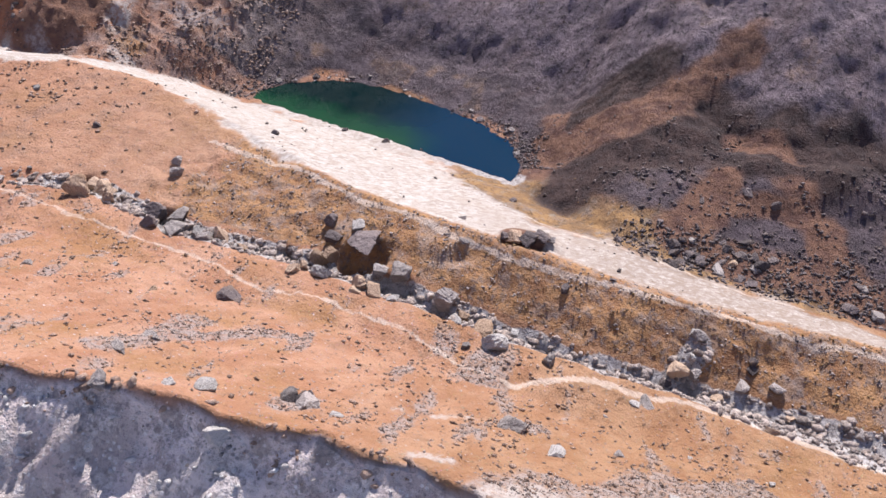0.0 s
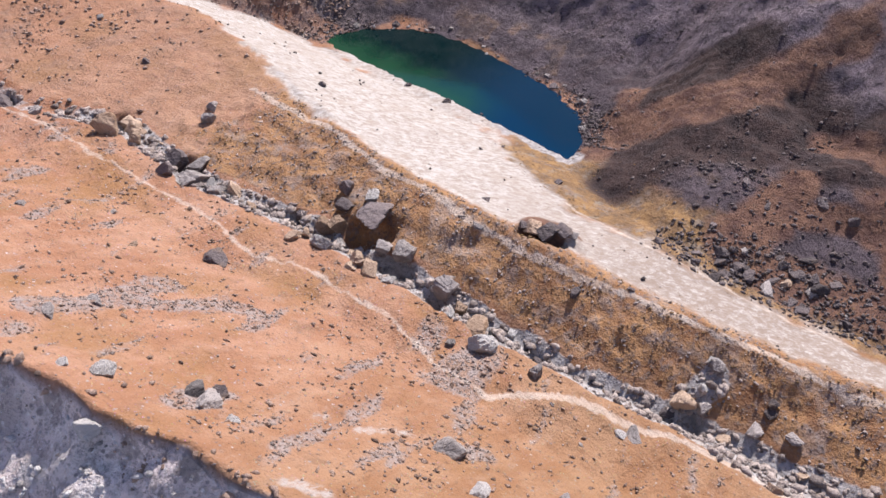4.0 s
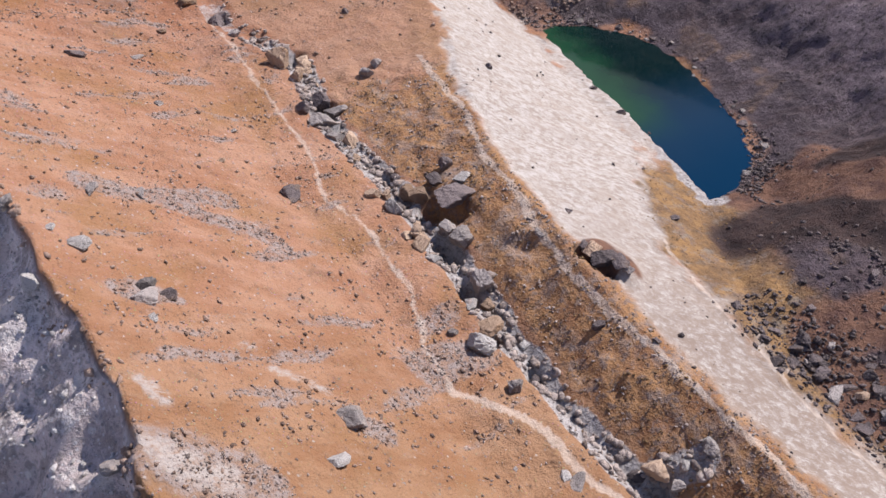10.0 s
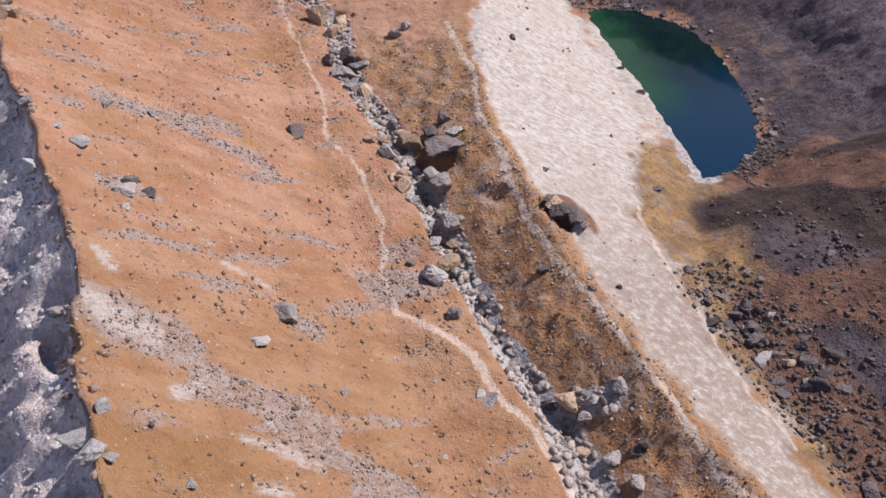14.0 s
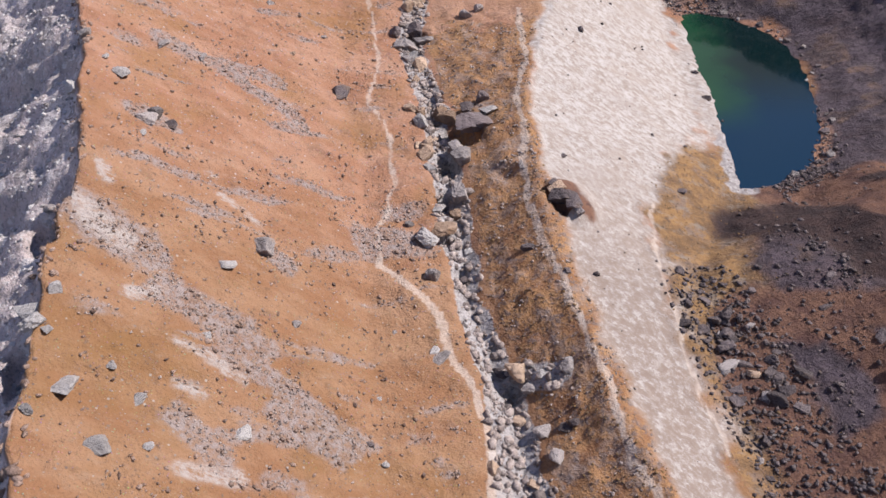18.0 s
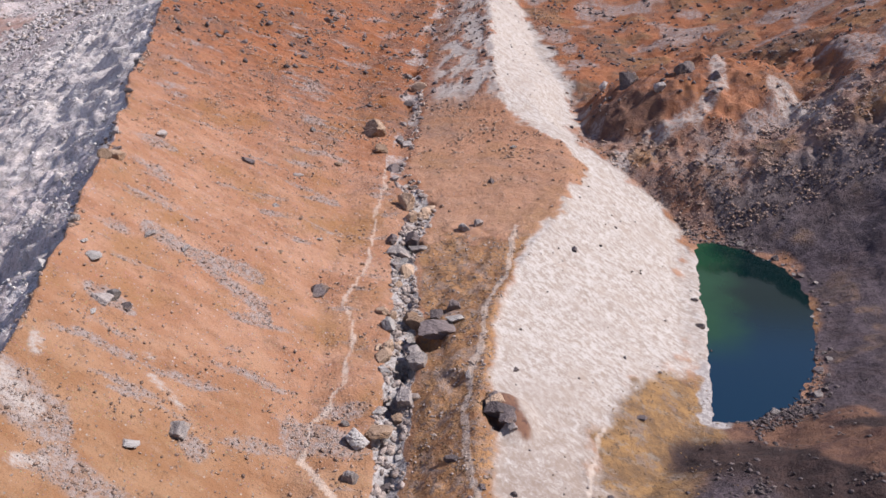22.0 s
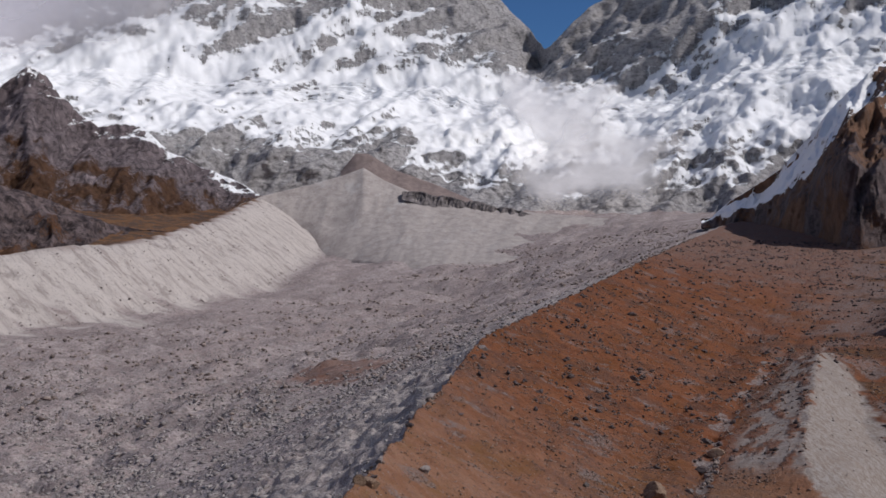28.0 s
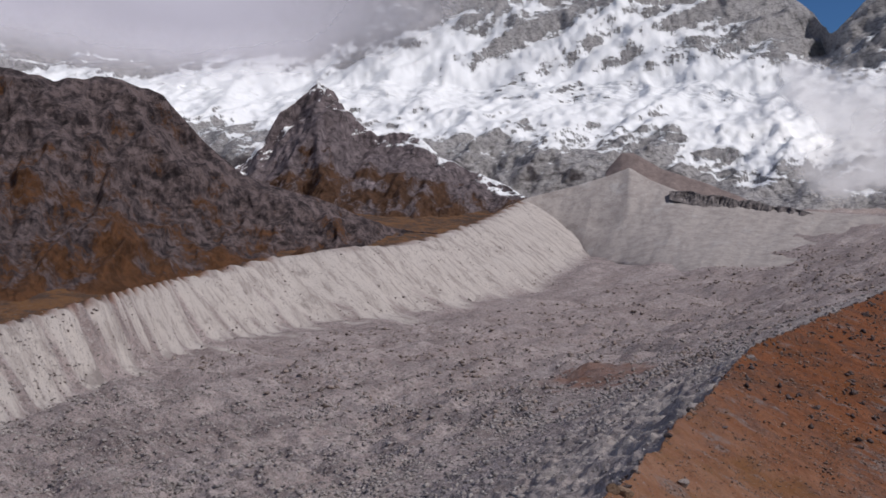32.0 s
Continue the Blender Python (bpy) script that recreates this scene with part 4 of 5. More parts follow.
def massif(name, rings, mat, nu, nv, rough, width, snow=None, back=0.35, seed=0, turf=None, spread=0.12, calm=None, soft=0.0, flute=3.6, drift=0.0):
    """A mountain from its foot over its shoulders to its crest; each ring runs from west to east as (bearing, distance, rise)."""
    az = np.linspace(max(r[0][0] for r in rings), min(r[-1][0] for r in rings), nu)
    R = []
    for ring in rings:
        k = np.array(ring, float)[::-1]
        d, e = np.interp(az, k[:, 0], k[:, 1]), np.interp(az, k[:, 0], k[:, 2])
        if soft:
            # round off the corners of the plan
            n = max(1, int(soft * nu / (az[0] - az[-1])))
            d = np.convolve(np.pad(d, n, mode="edge"), np.ones(2 * n + 1) / (2 * n + 1), "valid")
        R.append(np.array([bearing(*v) for v in zip(az, d, e)]))
    last = R[-1]
    out = np.stack([-np.sin(np.radians(az)), np.cos(np.radians(az)), 0 * az], 1)
    drop = (last[:, 2:3] - R[0][:, 2:3])
    R.append(last + out * (150 + back * drop) - np.array([0, 0, 1]) * (40 + back * drop))
    R = np.array(R)
    v = np.linspace(0, len(R) - 1, nv)
    k = np.minimum(v.astype(int), len(R) - 2)
    f = (v - k)[:, None, None]
    P = R[k] * (1 - f) + R[k + 1] * f
    s = np.radians(az)[None] * 1800 + 0 * P[..., 0]
    h = P[..., 2] * 1.0 + 0.5 * np.linalg.norm(P[..., :2], axis=-1)
    edge = np.minimum(1, v / 0.5)[:, None] * np.minimum(1, np.abs(len(R) - 2 - v) / 0.25 + 0.3)[:, None]
    lean = s + 0.35 * h
    big = fbm(lean / width + seed, h / (width * flute), 6, 0.52, ridged=True) - 0.9
    small = fbm(s / (width * 0.21) + seed, h / (width * 0.3), 4, 0.6)
    push = rough * edge * (big + 0.12 * small)
    if calm:
        push = push * np.interp(v, range(len(calm)), calm)[:, None]
    P = P - out[None] * push[..., None]
    P[..., 2] += 0.45 * push
    me = grid_mesh(name, P[::-1], mat)
    if snow:
        w = np.interp(v, range(len(snow)), snow)[:, None] + spread * (np.interp(v, range(len(calm)), calm)[:, None] if calm else 1) * (fbm((s + 0.7 * h) / 150 + seed, (h - 0.3 * s) / 420, 5, 0.6) + 0.5 * fbm((s - 0.9 * h) / 120, (h + s) / 400 + seed, 4, 0.6))
        # wind-packed snow along the western rim
        w = w + drift * step(0.5, 3.5, az)[None] * step(1.1, 2.2, v)[:, None]
        paint(me, "snow", *[w[::-1]] * 3)
    if turf:
        w = np.interp(v, range(len(turf)), turf)[:, None] + 0.1 * fbm(s / 90 + seed, h / 60, 3)
        paint(me, "turf", *[w[::-1]] * 3)
    return new(name, me)


SNOW = (0.92, 0.93, 0.95)
M_SNOW = mountain_material("snow_and_grey_rock", (0.31, 0.295, 0.302), (0.50, 0.48, 0.48), SNOW, line=0.30, noise_amount=0.9, scale=0.36, relief_depth=9.0, soft=0.16, crisp=0.2)
M_DARK = mountain_material("dark_rock_and_turf", (0.066, 0.052, 0.056), (0.160, 0.124, 0.122), SNOW, turf=(0.205, 0.112, 0.070), line=0.80, noise_amount=0.7, scale=0.5, relief_depth=3.0, pale=0.2)
M_BROWN = mountain_material("brown_mountain_side", (0.046, 0.035, 0.039), (0.225, 0.172, 0.170), None, turf=(0.165, 0.076, 0.036), scale=0.5, pale=0.3)
M_GREY = mountain_material("grey_peak_rock", (0.115, 0.093, 0.102), (0.265, 0.218, 0.228), SNOW, turf=(0.125, 0.066, 0.040), line=0.80, noise_amount=0.6, scale=0.45, pale=0.5)
M_GRAVEL = mountain_material("pale_moraine_gravel", (0.36, 0.318, 0.300), (0.46, 0.412, 0.386), None, scale=0.4, relief_depth=1.3, pale=0.3)
M_SPUR = mountain_material("brown_gravel", (0.20, 0.155, 0.145), (0.27, 0.215, 0.20), None, scale=0.4, relief_depth=1.0, pale=0.2)
M_SCARP = mountain_material("dark_scarp_rock", (0.11, 0.097, 0.100), (0.25, 0.222, 0.218), None, scale=0.2, relief_depth=5.0, pale=0.8)

ob = massif("snow_mountain", [
    [(80, 2300, -1), (60, 2200, 0), (44, 2000, 0.6), (34, 1950, 0.8), (24, 1800, 0), (16, 1600, -0.6), (6, 1500, -0.6), (-14, 1500, -1)],
    [(80, 2500, 4), (60, 2400, 4.3), (50, 2200, 4.6), (44, 2080, 4.2), (39, 2060, 4.3), (34, 2060, 4.5), (26, 2000, 2.8), (22, 1950, 1.6), (16, 1800, 1.2), (10, 1700, 1.5), (-14, 1700, 3)],
    [(80, 2900, 7.5), (60, 2900, 7.6), (50, 2800, 7.8), (42, 2750, 7.6), (34, 2700, 7.4), (28, 2650, 7.3), (22, 2500, 6.4), (16, 2300, 6.2), (10, 2200, 7.5), (-14, 2200, 10)],
    [(80, 3000, 8.3), (60, 3000, 8.4), (50, 2900, 8.7), (42, 2850, 8.6), (34, 2800, 8.3), (28, 2750, 8.1), (22, 2600, 7.1), (16, 2450, 7.6), (10, 2350, 9), (-14, 2350, 12)],
    [(80, 3750, 13), (66, 3750, 11), (60, 3750, 12.5), (50, 3750, 17), (40, 3750, 20), (33, 3700, 20.5), (28, 3550, 17), (25, 3400, 14.2), (23.7, 3350, 13.3), (22.4, 3250, 11.9), (21.3, 2950, 10.7), (20.6, 2850, 11.2), (18.5, 2900, 12.9), (17.6, 2950, 13.4), (14, 3000, 16), (8, 3100, 19), (2, 3050, 20), (-14, 3050, 20)],
], M_SNOW, 620, 330, 95, 210, snow=[0.0, 0.36, 0.90, 0.82, -0.25, -0.1], spread=0.34, calm=[0.6, 0.8, 0.6, 0.6, 1.0, 1.0], seed=3.0, flute=2.2)
tagged(ob, "snow-covered mountain wall of grey rock above an icefall", "mountain", kind="structure")

ob = massif("shaded_mountain", [
    [(11.4, 960, -0.9), (8, 820, -1.6), (5, 680, -2.0), (3, 575, -2.7), (1, 585, -2.8), (-4, 620, -2.8), (-16, 720, -3)],
    [(11.2, 962, -0.6), (8, 828, 0.2), (5, 690, 1.9), (3, 588, 3.0), (1.4, 592, 2.2), (-1, 640, 1.2), (-4, 700, 1.2), (-16, 820, 2)],
    [(10.9, 968, -0.4), (9.7, 905, 0.5), (6.8, 800, 2.0), (5, 745, 3.4), (3, 665, 5.0), (1.2, 640, 4.6), (0, 650, 4.2), (-2, 760, 5.0), (-5, 900, 6.4), (-16, 1000, 8)],
    [(10.8, 985, -0.3), (9.7, 935, 0.8), (6.8, 860, 2.9), (5, 835, 4.9), (3.7, 815, 6.5), (1.5, 860, 8.8), (-0.7, 960, 9.6), (-5, 1150, 11), (-16, 1300, 13)],
], M_DARK, 400, 260, 22, 120, snow=[0.2, 0.26, 0.42, 0.80, 0.7], turf=[0.66, 0.52, 0.60, 0.62, 0.62], spread=0.35, seed=11.0, soft=0.5, flute=1.5, drift=0.55)
tagged(ob, "dark mountain flank with thin snow along its crest", "mountain", kind="structure")

ob = massif("brown_hillside", [
    [(84, 600, -8), (72.3, 650, -6.6), (66, 720, -5.4), (61, 880, -4.2), (55, 1000, -2.9), (50, 1060, -2.4), (45, 1200, -1.6)],
    [(84, 850, 2), (72.3, 880, 1.5), (66, 940, 1.6), (61, 1040, 0.2), (55, 1090, -0.8), (50, 1130, -1.2), (45, 1240, -1.2)],
    [(84, 1150, 10), (75, 1150, 9.4), (72, 1150, 9.1), (69, 1150, 8.3), (65.8, 1160, 8.7), (62.8, 1170, 7.9), (61.2, 1180, 6.0), (58.1, 1200, 2.8), (54, 1220, 1.5), (51.3, 1240, 0.5), (49, 1250, -0.6), (45, 1260, -1.1)],
], M_BROWN, 420, 260, 42, 200, turf=[0.70, 0.46, 0.26, 0.2], seed=21.0, flute=1.6)
tagged(ob, "dark brown mountain side with rust-coloured turf and crags", "mountain", kind="structure")

ob = massif("pyramid_peak", [
    [(66, 1500, 0), (58, 1450, 0), (51, 1380, -1), (46, 1380, -1.2), (41, 1420, -0.2), (38, 1500, 0)],
    [(66, 1600, 1), (58, 1600, 1.8), (53.2, 1560, 3.8), (51, 1560, 2.4), (48, 1540, 2.8), (45, 1540, 1.6), (41, 1530, 0.5), (38, 1560, 0.2)],
    [(66, 1800, 2.2), (60, 1780, 2.6), (58, 1760, 3.6), (56.6, 1755, 5.2), (55.6, 1750, 6.9), (54.2, 1745, 8.0), (53.2, 1740, 8.9), (52.4, 1740, 8.3), (51.6, 1740, 7.2), (50.5, 1740, 6.2), (49.4, 1730, 5.4), (48.2, 1730, 5.6), (47, 1720, 5.5), (45.3, 1700, 3.9), (43.5, 1680, 3.1), (40.9, 1650, 2.0), (39.8, 1640, 1.2), (38, 1640, 0.4)],
], M_GREY, 320, 200, 36, 120, snow=[0.0, 0.3, 0.82, 0.86], turf=[0.85, 0.5, 0.08, 0.1], seed=31.0, flute=2.4)
tagged(ob, "grey rock pyramid with a dusting of snow under cloud", "mountain", kind="structure")

ob = massif("gravel_headwall", [
    [(43.5, 1445, -6), (41, 1440, -6), (38, 1430, -6), (35, 1300, -6), (30, 1050, -6), (22, 1000, -6), (14, 1000, -6), (9, 1000, -6)],
    [(43.5, 1450, -4), (41, 1450, -3), (38, 1440, -2.8), (35, 1310, -3.0), (30, 1180, -3.3), (28, 1170, -3.2), (20, 1180, -2.9), (13, 1200, -2.6), (9, 1200, -2.8)],
    [(43.5, 1455, -3), (41, 1460, -0.6), (38, 1455, -0.6), (35, 1410, -0.8), (33, 1385, -0.6), (30, 1345, -0.9), (22, 1340, -1.4), (13, 1340, -1.4), (9, 1350, -2.0)],
    [(43.5, 1460, -3), (42.2, 1465, -0.4), (41, 1475, 0.6), (39.4, 1490, 1.2), (36.5, 1510, 1.9), (34.4, 1520, 2.5), (33.1, 1530, 3.0), (31.8, 1510, 2.2), (30.2, 1490, 1.5), (28, 1470, 1.0), (22.6, 1450, 0.1), (18, 1450, -0.3), (12, 1450, -0.5), (9, 1450, -1.5)],
], M_GRAVEL, 300, 140, 4, 110, seed=41.0, soft=0.8)
tagged(ob, "pale gravel ridges at the head of the glacier", "moraine", kind="structure")
ob = massif("gravel_spur", [
    [(34.6, 1560, 1), (30, 1540, 0.6), (24, 1520, -0.5)],
    [(34.6, 1640, 2.8), (33.6, 1650, 4.0), (32.8, 1650, 4.0), (31, 1640, 2.9), (28.5, 1630, 2.0), (26, 1620, 0.9), (24, 1600, -0.2)],
], M_SPUR, 90, 30, 4, 60, seed=43.0)
tagged(ob, "reddish-brown gravel spur below the snow", "moraine", kind="structure")
ob = massif("dark_scarp", [
    [(30.6, 1436, 0.9), (29, 1432, 0.45), (28, 1430, 0.2), (26.5, 1428, -0.2), (25, 1424, -0.35), (22.2, 1420, -0.4)],
    [(30.6, 1456, 1.45), (29.3, 1452, 1.5), (28.6, 1450, 1.2), (27.5, 1448, 1.2), (26.4, 1446, 0.8), (25.6, 1444, 0.85), (24.4, 1440, 0.4), (23.6, 1440, 0.4), (22.2, 1434, 0.0)],
], M_SCARP, 200, 30, 8, 22, seed=47.0, back=0.6)
tagged(ob, "dark rocky scarp edging the pale gravel", "scarp", kind="structure")


# ---- clouds ----
def cloud(name, far, west, east, low, high, cover, size, seed, bulge, back=0, tint=(0.93, 0.92, 0.95)):
    az, el = np.linspace(west, east, 70), np.linspace(low, high, 30)
    A, E = np.meshgrid(az, el)
    u, v = (A - west) / (east - west), (E - low) / (high - low)
    d = far + back * v + bulge * fbm(u * 3 + seed, v * 2, 2)
    P = np.array([bearing(*k) for k in zip(A.ravel(), d.ravel(), E.ravel())]).reshape(*A.shape, 3)
    me = grid_mesh(name, P, cloud_material(name + "_vapour", seed, cover, size, tint))
    swell = 0.25 * fbm(u * 4 + seed, v * 3 + seed, 3)
    round_off = step(1.0, 0.25, np.hypot(u - 0.5, v - 0.45) * 2 + swell)
    body = round_off if high < 13 else step(0, 0.28, u) * step(1, 0.72, u) * step(0, 0.35, v) * 1.0
    paint(me, "body", body, body, body)
    ob = new(name, me)
    ob.visible_shadow = False
    return tagged(ob, "soft grey cloud drifting against the mountains", "cloud", kind="structure")


cloud("cloud_bank", 1620, 100, 36, 6.8, 24, 0.16, 500, 2.0, 20, tint=(0.76, 0.75, 0.84))
cloud("cloud_bank", 1400, 104, 42, 8.2, 26, 0.12, 380, 7.0, 15, tint=(0.70, 0.69, 0.79))
cloud("cloud_puff", 1540, 27, 10, -1.0, 8.6, 0.42, 240, 5.0, 6, 420, tint=(0.80, 0.79, 0.82))
cloud("cloud_puff", 2050, 29, 13, 3.0, 11.2, 0.52, 200, 9.0, 6, 420, tint=(0.80, 0.79, 0.82))


# ---- stones ----
def rock_shape(seed, fine=3, cuts=11, lump=0.06, squash=(1, 1, 1), boxy=False):
    """Corner points and faces of one angular stone about 1 m across."""
    rnd = np.random.RandomState(seed)
    bm = bmesh.new()
    bmesh.ops.create_icosphere(bm, subdivisions=fine, radius=1)
    V = np.array([v.co[:] for v in bm.verts])
    F = np.array([[v.index for v in f.verts] for f in bm.faces])
    bm.free()
    N = rnd.normal(size=(cuts, 3))
    N /= np.linalg.norm(N, axis=1)[:, None]
    D = rnd.uniform(0.42, 0.74, cuts)
    if boxy:
        # a block split along its joints: six main faces, its corners knocked off
        A = np.array([(1, 0, 0), (-1, 0, 0), (0, 1, 0), (0, -1, 0), (0, 0, 1), (0, 0, -1)], float) + rnd.uniform(-0.38, 0.38, (6, 3))
        N = np.concatenate([A / np.linalg.norm(A, axis=1)[:, None], N[:7]])
        D = np.concatenate([rnd.uniform(0.42, 0.66, 6), rnd.uniform(0.54, 0.72, len(N) - 6)])
    dot = V @ N.T
    r = np.min(np.where(dot > 0.05, D / np.maximum(dot, 0.05), 9), axis=1).clip(0.3, 1.15)
    r = r * (1 + lump * fbm(V[:, 0] * 1.7 + seed, V[:, 1] * 1.7 + V[:, 2] * 1.3, 3))
    if fine > 3:
        a, b = V[:, 0] + 0.6 * V[:, 2] + seed, V[:, 1] - 0.5 * V[:, 2]
        r = r * (1 + 0.09 * fbm(a * 2.2, b * 2.2, 5, 0.6, ridged=True) + 0.05 * fbm(V[:, 2] * 7 + seed, a * 2, 3))
    V = V * r[:, None] * np.array(squash) * 0.84
    return V, F


def stone_mesh(name, V, F, mat):
    me = bpy.data.meshes.new(name)
    me.from_pydata(V.tolist(), [], F.tolist())
    me.update()
    me.materials.append(mat)
    return me


MATS = {"grey": ROCK_GREY, "tan": ROCK_TAN, "dark": ROCK_DARK, "pale": ROCK_PALE}
SQUASH = [(1.1, 0.9, 0.8), (1.2, 1.0, 0.65), (0.95, 1.1, 0.9), (1.3, 0.8, 0.6), (1, 1, 1.05), (1.2, 1.1, 0.45)]
SHAPES = {}


def boulder_mesh(kind, shape):
    key = (kind, shape)
    if key not in SHAPES:
        V, F = rock_shape(40 + shape, 4, 7 + shape % 3, 0.03, SQUASH[shape % 6], boxy=shape >= 30 or shape % 2 == 1)
        if shape >= 30:
            # an overhanging block: the top leans out to the south-west over a hollow
            V = V * np.array([1.0, 1.0, 1.15])
            V[:, 0] -= 0.30 * V[:, 2]
            V[:, 1] -= 0.30 * V[:, 2]
        SHAPES[key] = stone_mesh("boulder", V, F, MATS[kind])
    return SHAPES[key]


LABELS = {
    "grey": "angular grey boulder", "tan": "weathered tan boulder", "dark": "dark lichened boulder", "pale": "pale grey block of stone"}
spot = random.Random(5)


def boulder(x, y, size, kind, where, group, shape=None, sink=0.28, turn=None, tall=1.0, lean=0.3):
    ob = new("boulder", boulder_mesh(kind, spot.randrange(12) if shape is None else shape))
    size *= 0.76
    zr = float(ground(np.array([x]), np.array([y]))[0])
    ob.location = (x, y, zr + size * tall * (0.36 - sink))
    ob.rotation_euler = (spot.uniform(-lean, lean), spot.uniform(-lean, lean), spot.uniform(0, 6.3) if turn is None else turn)
    ob.scale = (size, size, size * tall)
    how = "large " if size > 2.4 else ""
    return tagged(ob, f"{how}{LABELS[kind]} {where}", "boulder", group)


GULLY = [(-4.6, 28.0, 2.1, "grey"), (-3.1, 26.6, 2.3, "tan"), (-1.3, 17.1, 1.5, "dark"), (-5.2, 13.6, 1.9, "tan"), (-3.3, 13.3, 1.4, "tan"), (-3.5, 10.0, 1.9, "pale"),
         (-0.4, 12.3, 2.0, "tan"), (5.6, 14.6, 1.6, "dark"), (-2.9, 5.4, 2.0, "tan"), (-3.4, 2.8, 2.2, "tan"), (-3.1, 0.4, 1.6, "pale"),
         (-2.4, -8.0, 1.5, "pale"), (-4.6, -13.8, 2.3, "pale"), (-3.8, -20.7, 1.6, "grey"), (-0.4, -16.1, 0.8, "dark"), (-6.3, -11.2, 1.1, "grey")]
GULLY_LOW = [(2.9, -33.1, 1.6, "dark"), (4.5, -33.7, 2.2, "tan"), (9.4, -35.0, 1.5, "grey"), (4.1, -38.9, 1.6, "tan"), (6.2, -41.4, 1.7, "grey"), (8.4, -42.0, 1.6, "dark"),
             (10.1, -34.4, 1.0, "pale"), (-4.4, 4.8, 1.3, "tan"), (-1.8, 7.7, 1.4, "tan"), (-1.1, 7.4, 1.2, "grey"), (5.3, -36, 1.3, "grey"), (3.3, -41.5, 1.2, "grey"), (7.2, -45, 1.5, "grey")]
GULLY_HIGH = [(-9.4, 60, 1.6, "grey"), (-3.6, 37.6, 2.4, "dark"), (-6.6, 35.8, 1.6, "dark"), (-4.3, 29.4, 1.9, "pale"), (-2.2, 48.6, 3.0, "tan"), (-5.6, 49.0, 2.9, "tan"),
              (-4.0, 45, 1.8, "tan"), (-10.0, 67.0, 2.8, "dark"), (-10.2, 79.2, 2.3, "grey"), (-16.5, 80.0, 3.8, "tan"), (-11.0, 88, 1.6, "grey"), (-10.7, 100.5, 2.4, "dark"), (-12.3, 122.2, 2.4, "dark"), (-13, 118, 2, "grey"), (-9, 98, 1.7, "grey")]
for row in GULLY + GULLY_HIGH:
    boulder(*row, "in the stony gully", "boulders in the gully", tall=spot.uniform(1.0, 1.35), sink=0.18)
for row in GULLY_LOW:
    boulder(*row, "in the stony gully", "boulders in the gully", tall=spot.uniform(0.6, 0.85), sink=0.22)
# the great blocks that choke the gully
for x, y, size, kind, shape, turn, tall in [
        (4.4, 9.0, 4.9, "dark", 36, 0.15, 0.58), (0.6, 11.6, 2.6, "tan", 34, -0.3, 0.9), (6.2, 10.6, 2.4, "pale", 33, 0.5, 0.7), (3.4, 12.8, 2.6, "dark", 31, 0.3, 0.7),
        (1.6, 1.7, 3.3, "grey", 30, 0.2, 0.85), (0.9, 4.4, 2.2, "grey", 31, 0.6, 0.8), (0.6, -5.1, 3.2, "grey", 32, -0.2, 0.95), (-0.1, -7.9, 1.8, "tan", 30, 0.3, 0.9),
        (-1.7, -11.4, 3.1, "tan", 35, 0.1, 0.75), (-0.1, -18.7, 1.9, "dark", 30, 0.4, 1.0), (-1.6, 34.6, 3.2, "grey", 33, 0.2, 0.9), (-4.3, 32.6, 3.4, "grey", 36, -0.2, 0.9), (-0.9, 50.2, 2.8, "tan", 31, 0.3, 0.8), (-0.4, 17.0, 1.6, "dark", 32, 0.2, 0.9)]:
    boulder(x, y, size, kind, "overhanging a hollow in the gully", "boulders in the gully", shape=shape, sink=0.16, turn=turn, tall=tall, lean=0.08)
# the tan outcrop on the pale ridge; dark-coloured blocks stand for its shaded hollow
outcrop = new("rock_outcrop")
outcrop.location = (13.7, -10.4, float(ground(np.array([13.7]), np.array([-10.4]))[0]))
tagged(outcrop, "tan rock outcrop jutting from the pale ridge", "outcrop")
for dx, dy, size, kind, shape, turn, label in [(-0.9, 0.9, 2.3, "tan", 34, 0.3, ""), (-0.2, -0.7, 2.6, "dark", 36, -0.3, "face of rock coloured dark for its shade"), (0.5, -2.2, 2.1, "dark", 31, 0.1, "block of rock coloured dark for its shade"), (1.0, -3.2, 1.4, "grey", 32, 0.2, ""), (-1.3, 2.2, 1.3, "dark", 30, 0.5, "block of rock coloured dark for its shade")]:
    block = new("block", boulder_mesh(kind, shape))
    block.parent = outcrop
    block.location = (dx, dy, float(ground(np.array([13.7 + dx]), np.array([-10.4 + dy]))[0]) - outcrop.location.z + 0.06 * size)
    block.rotation_euler, block.scale = (0.1, -0.15, turn), (size * 0.85, size * 0.85, size * 0.62)
    tagged(block, label)

SLOPE = [(-37.2, 8.7, 2.1, "grey"), (-32.7, 9.6, 2.0, "grey"), (-15.3, 15.1, 2.8, "dark"), (-22.8, -23.7, 2.9, "grey"), (-36.1, -10.3, 2.6, "grey"), (-35.7, -8.3, 2.0, "grey"),
         (-33.9, -8.7, 1.8, "dark"), (-35.8, -13.2, 1.0, "pale"), (-41.8, -1.5, 1.5, "pale"), (-39.8, -3.5, 2.0, "pale"), (-35.6, -49.2, 3.0, "pale"), (-32.1, -54.5, 2.0, "pale"), (-22.5, -48.4, 1.9, "pale"), (-30.4, -48.2, 1.3, "pale"),
         (-29.0, -53.1, 0.9, "pale"), (-32.8, -46.1, 0.9, "pale"), (-26.0, -28.6, 1.7, "pale"), (-26.5, -39.2, 1.1, "pale"), (-4.0, -32.3, 2.0, "grey"), (-4.6, -31.4, 1.3, "pale"), (-10.8, -38.6, 0.8, "pale"), (-11.6, -44.8, 0.9, "dark")]
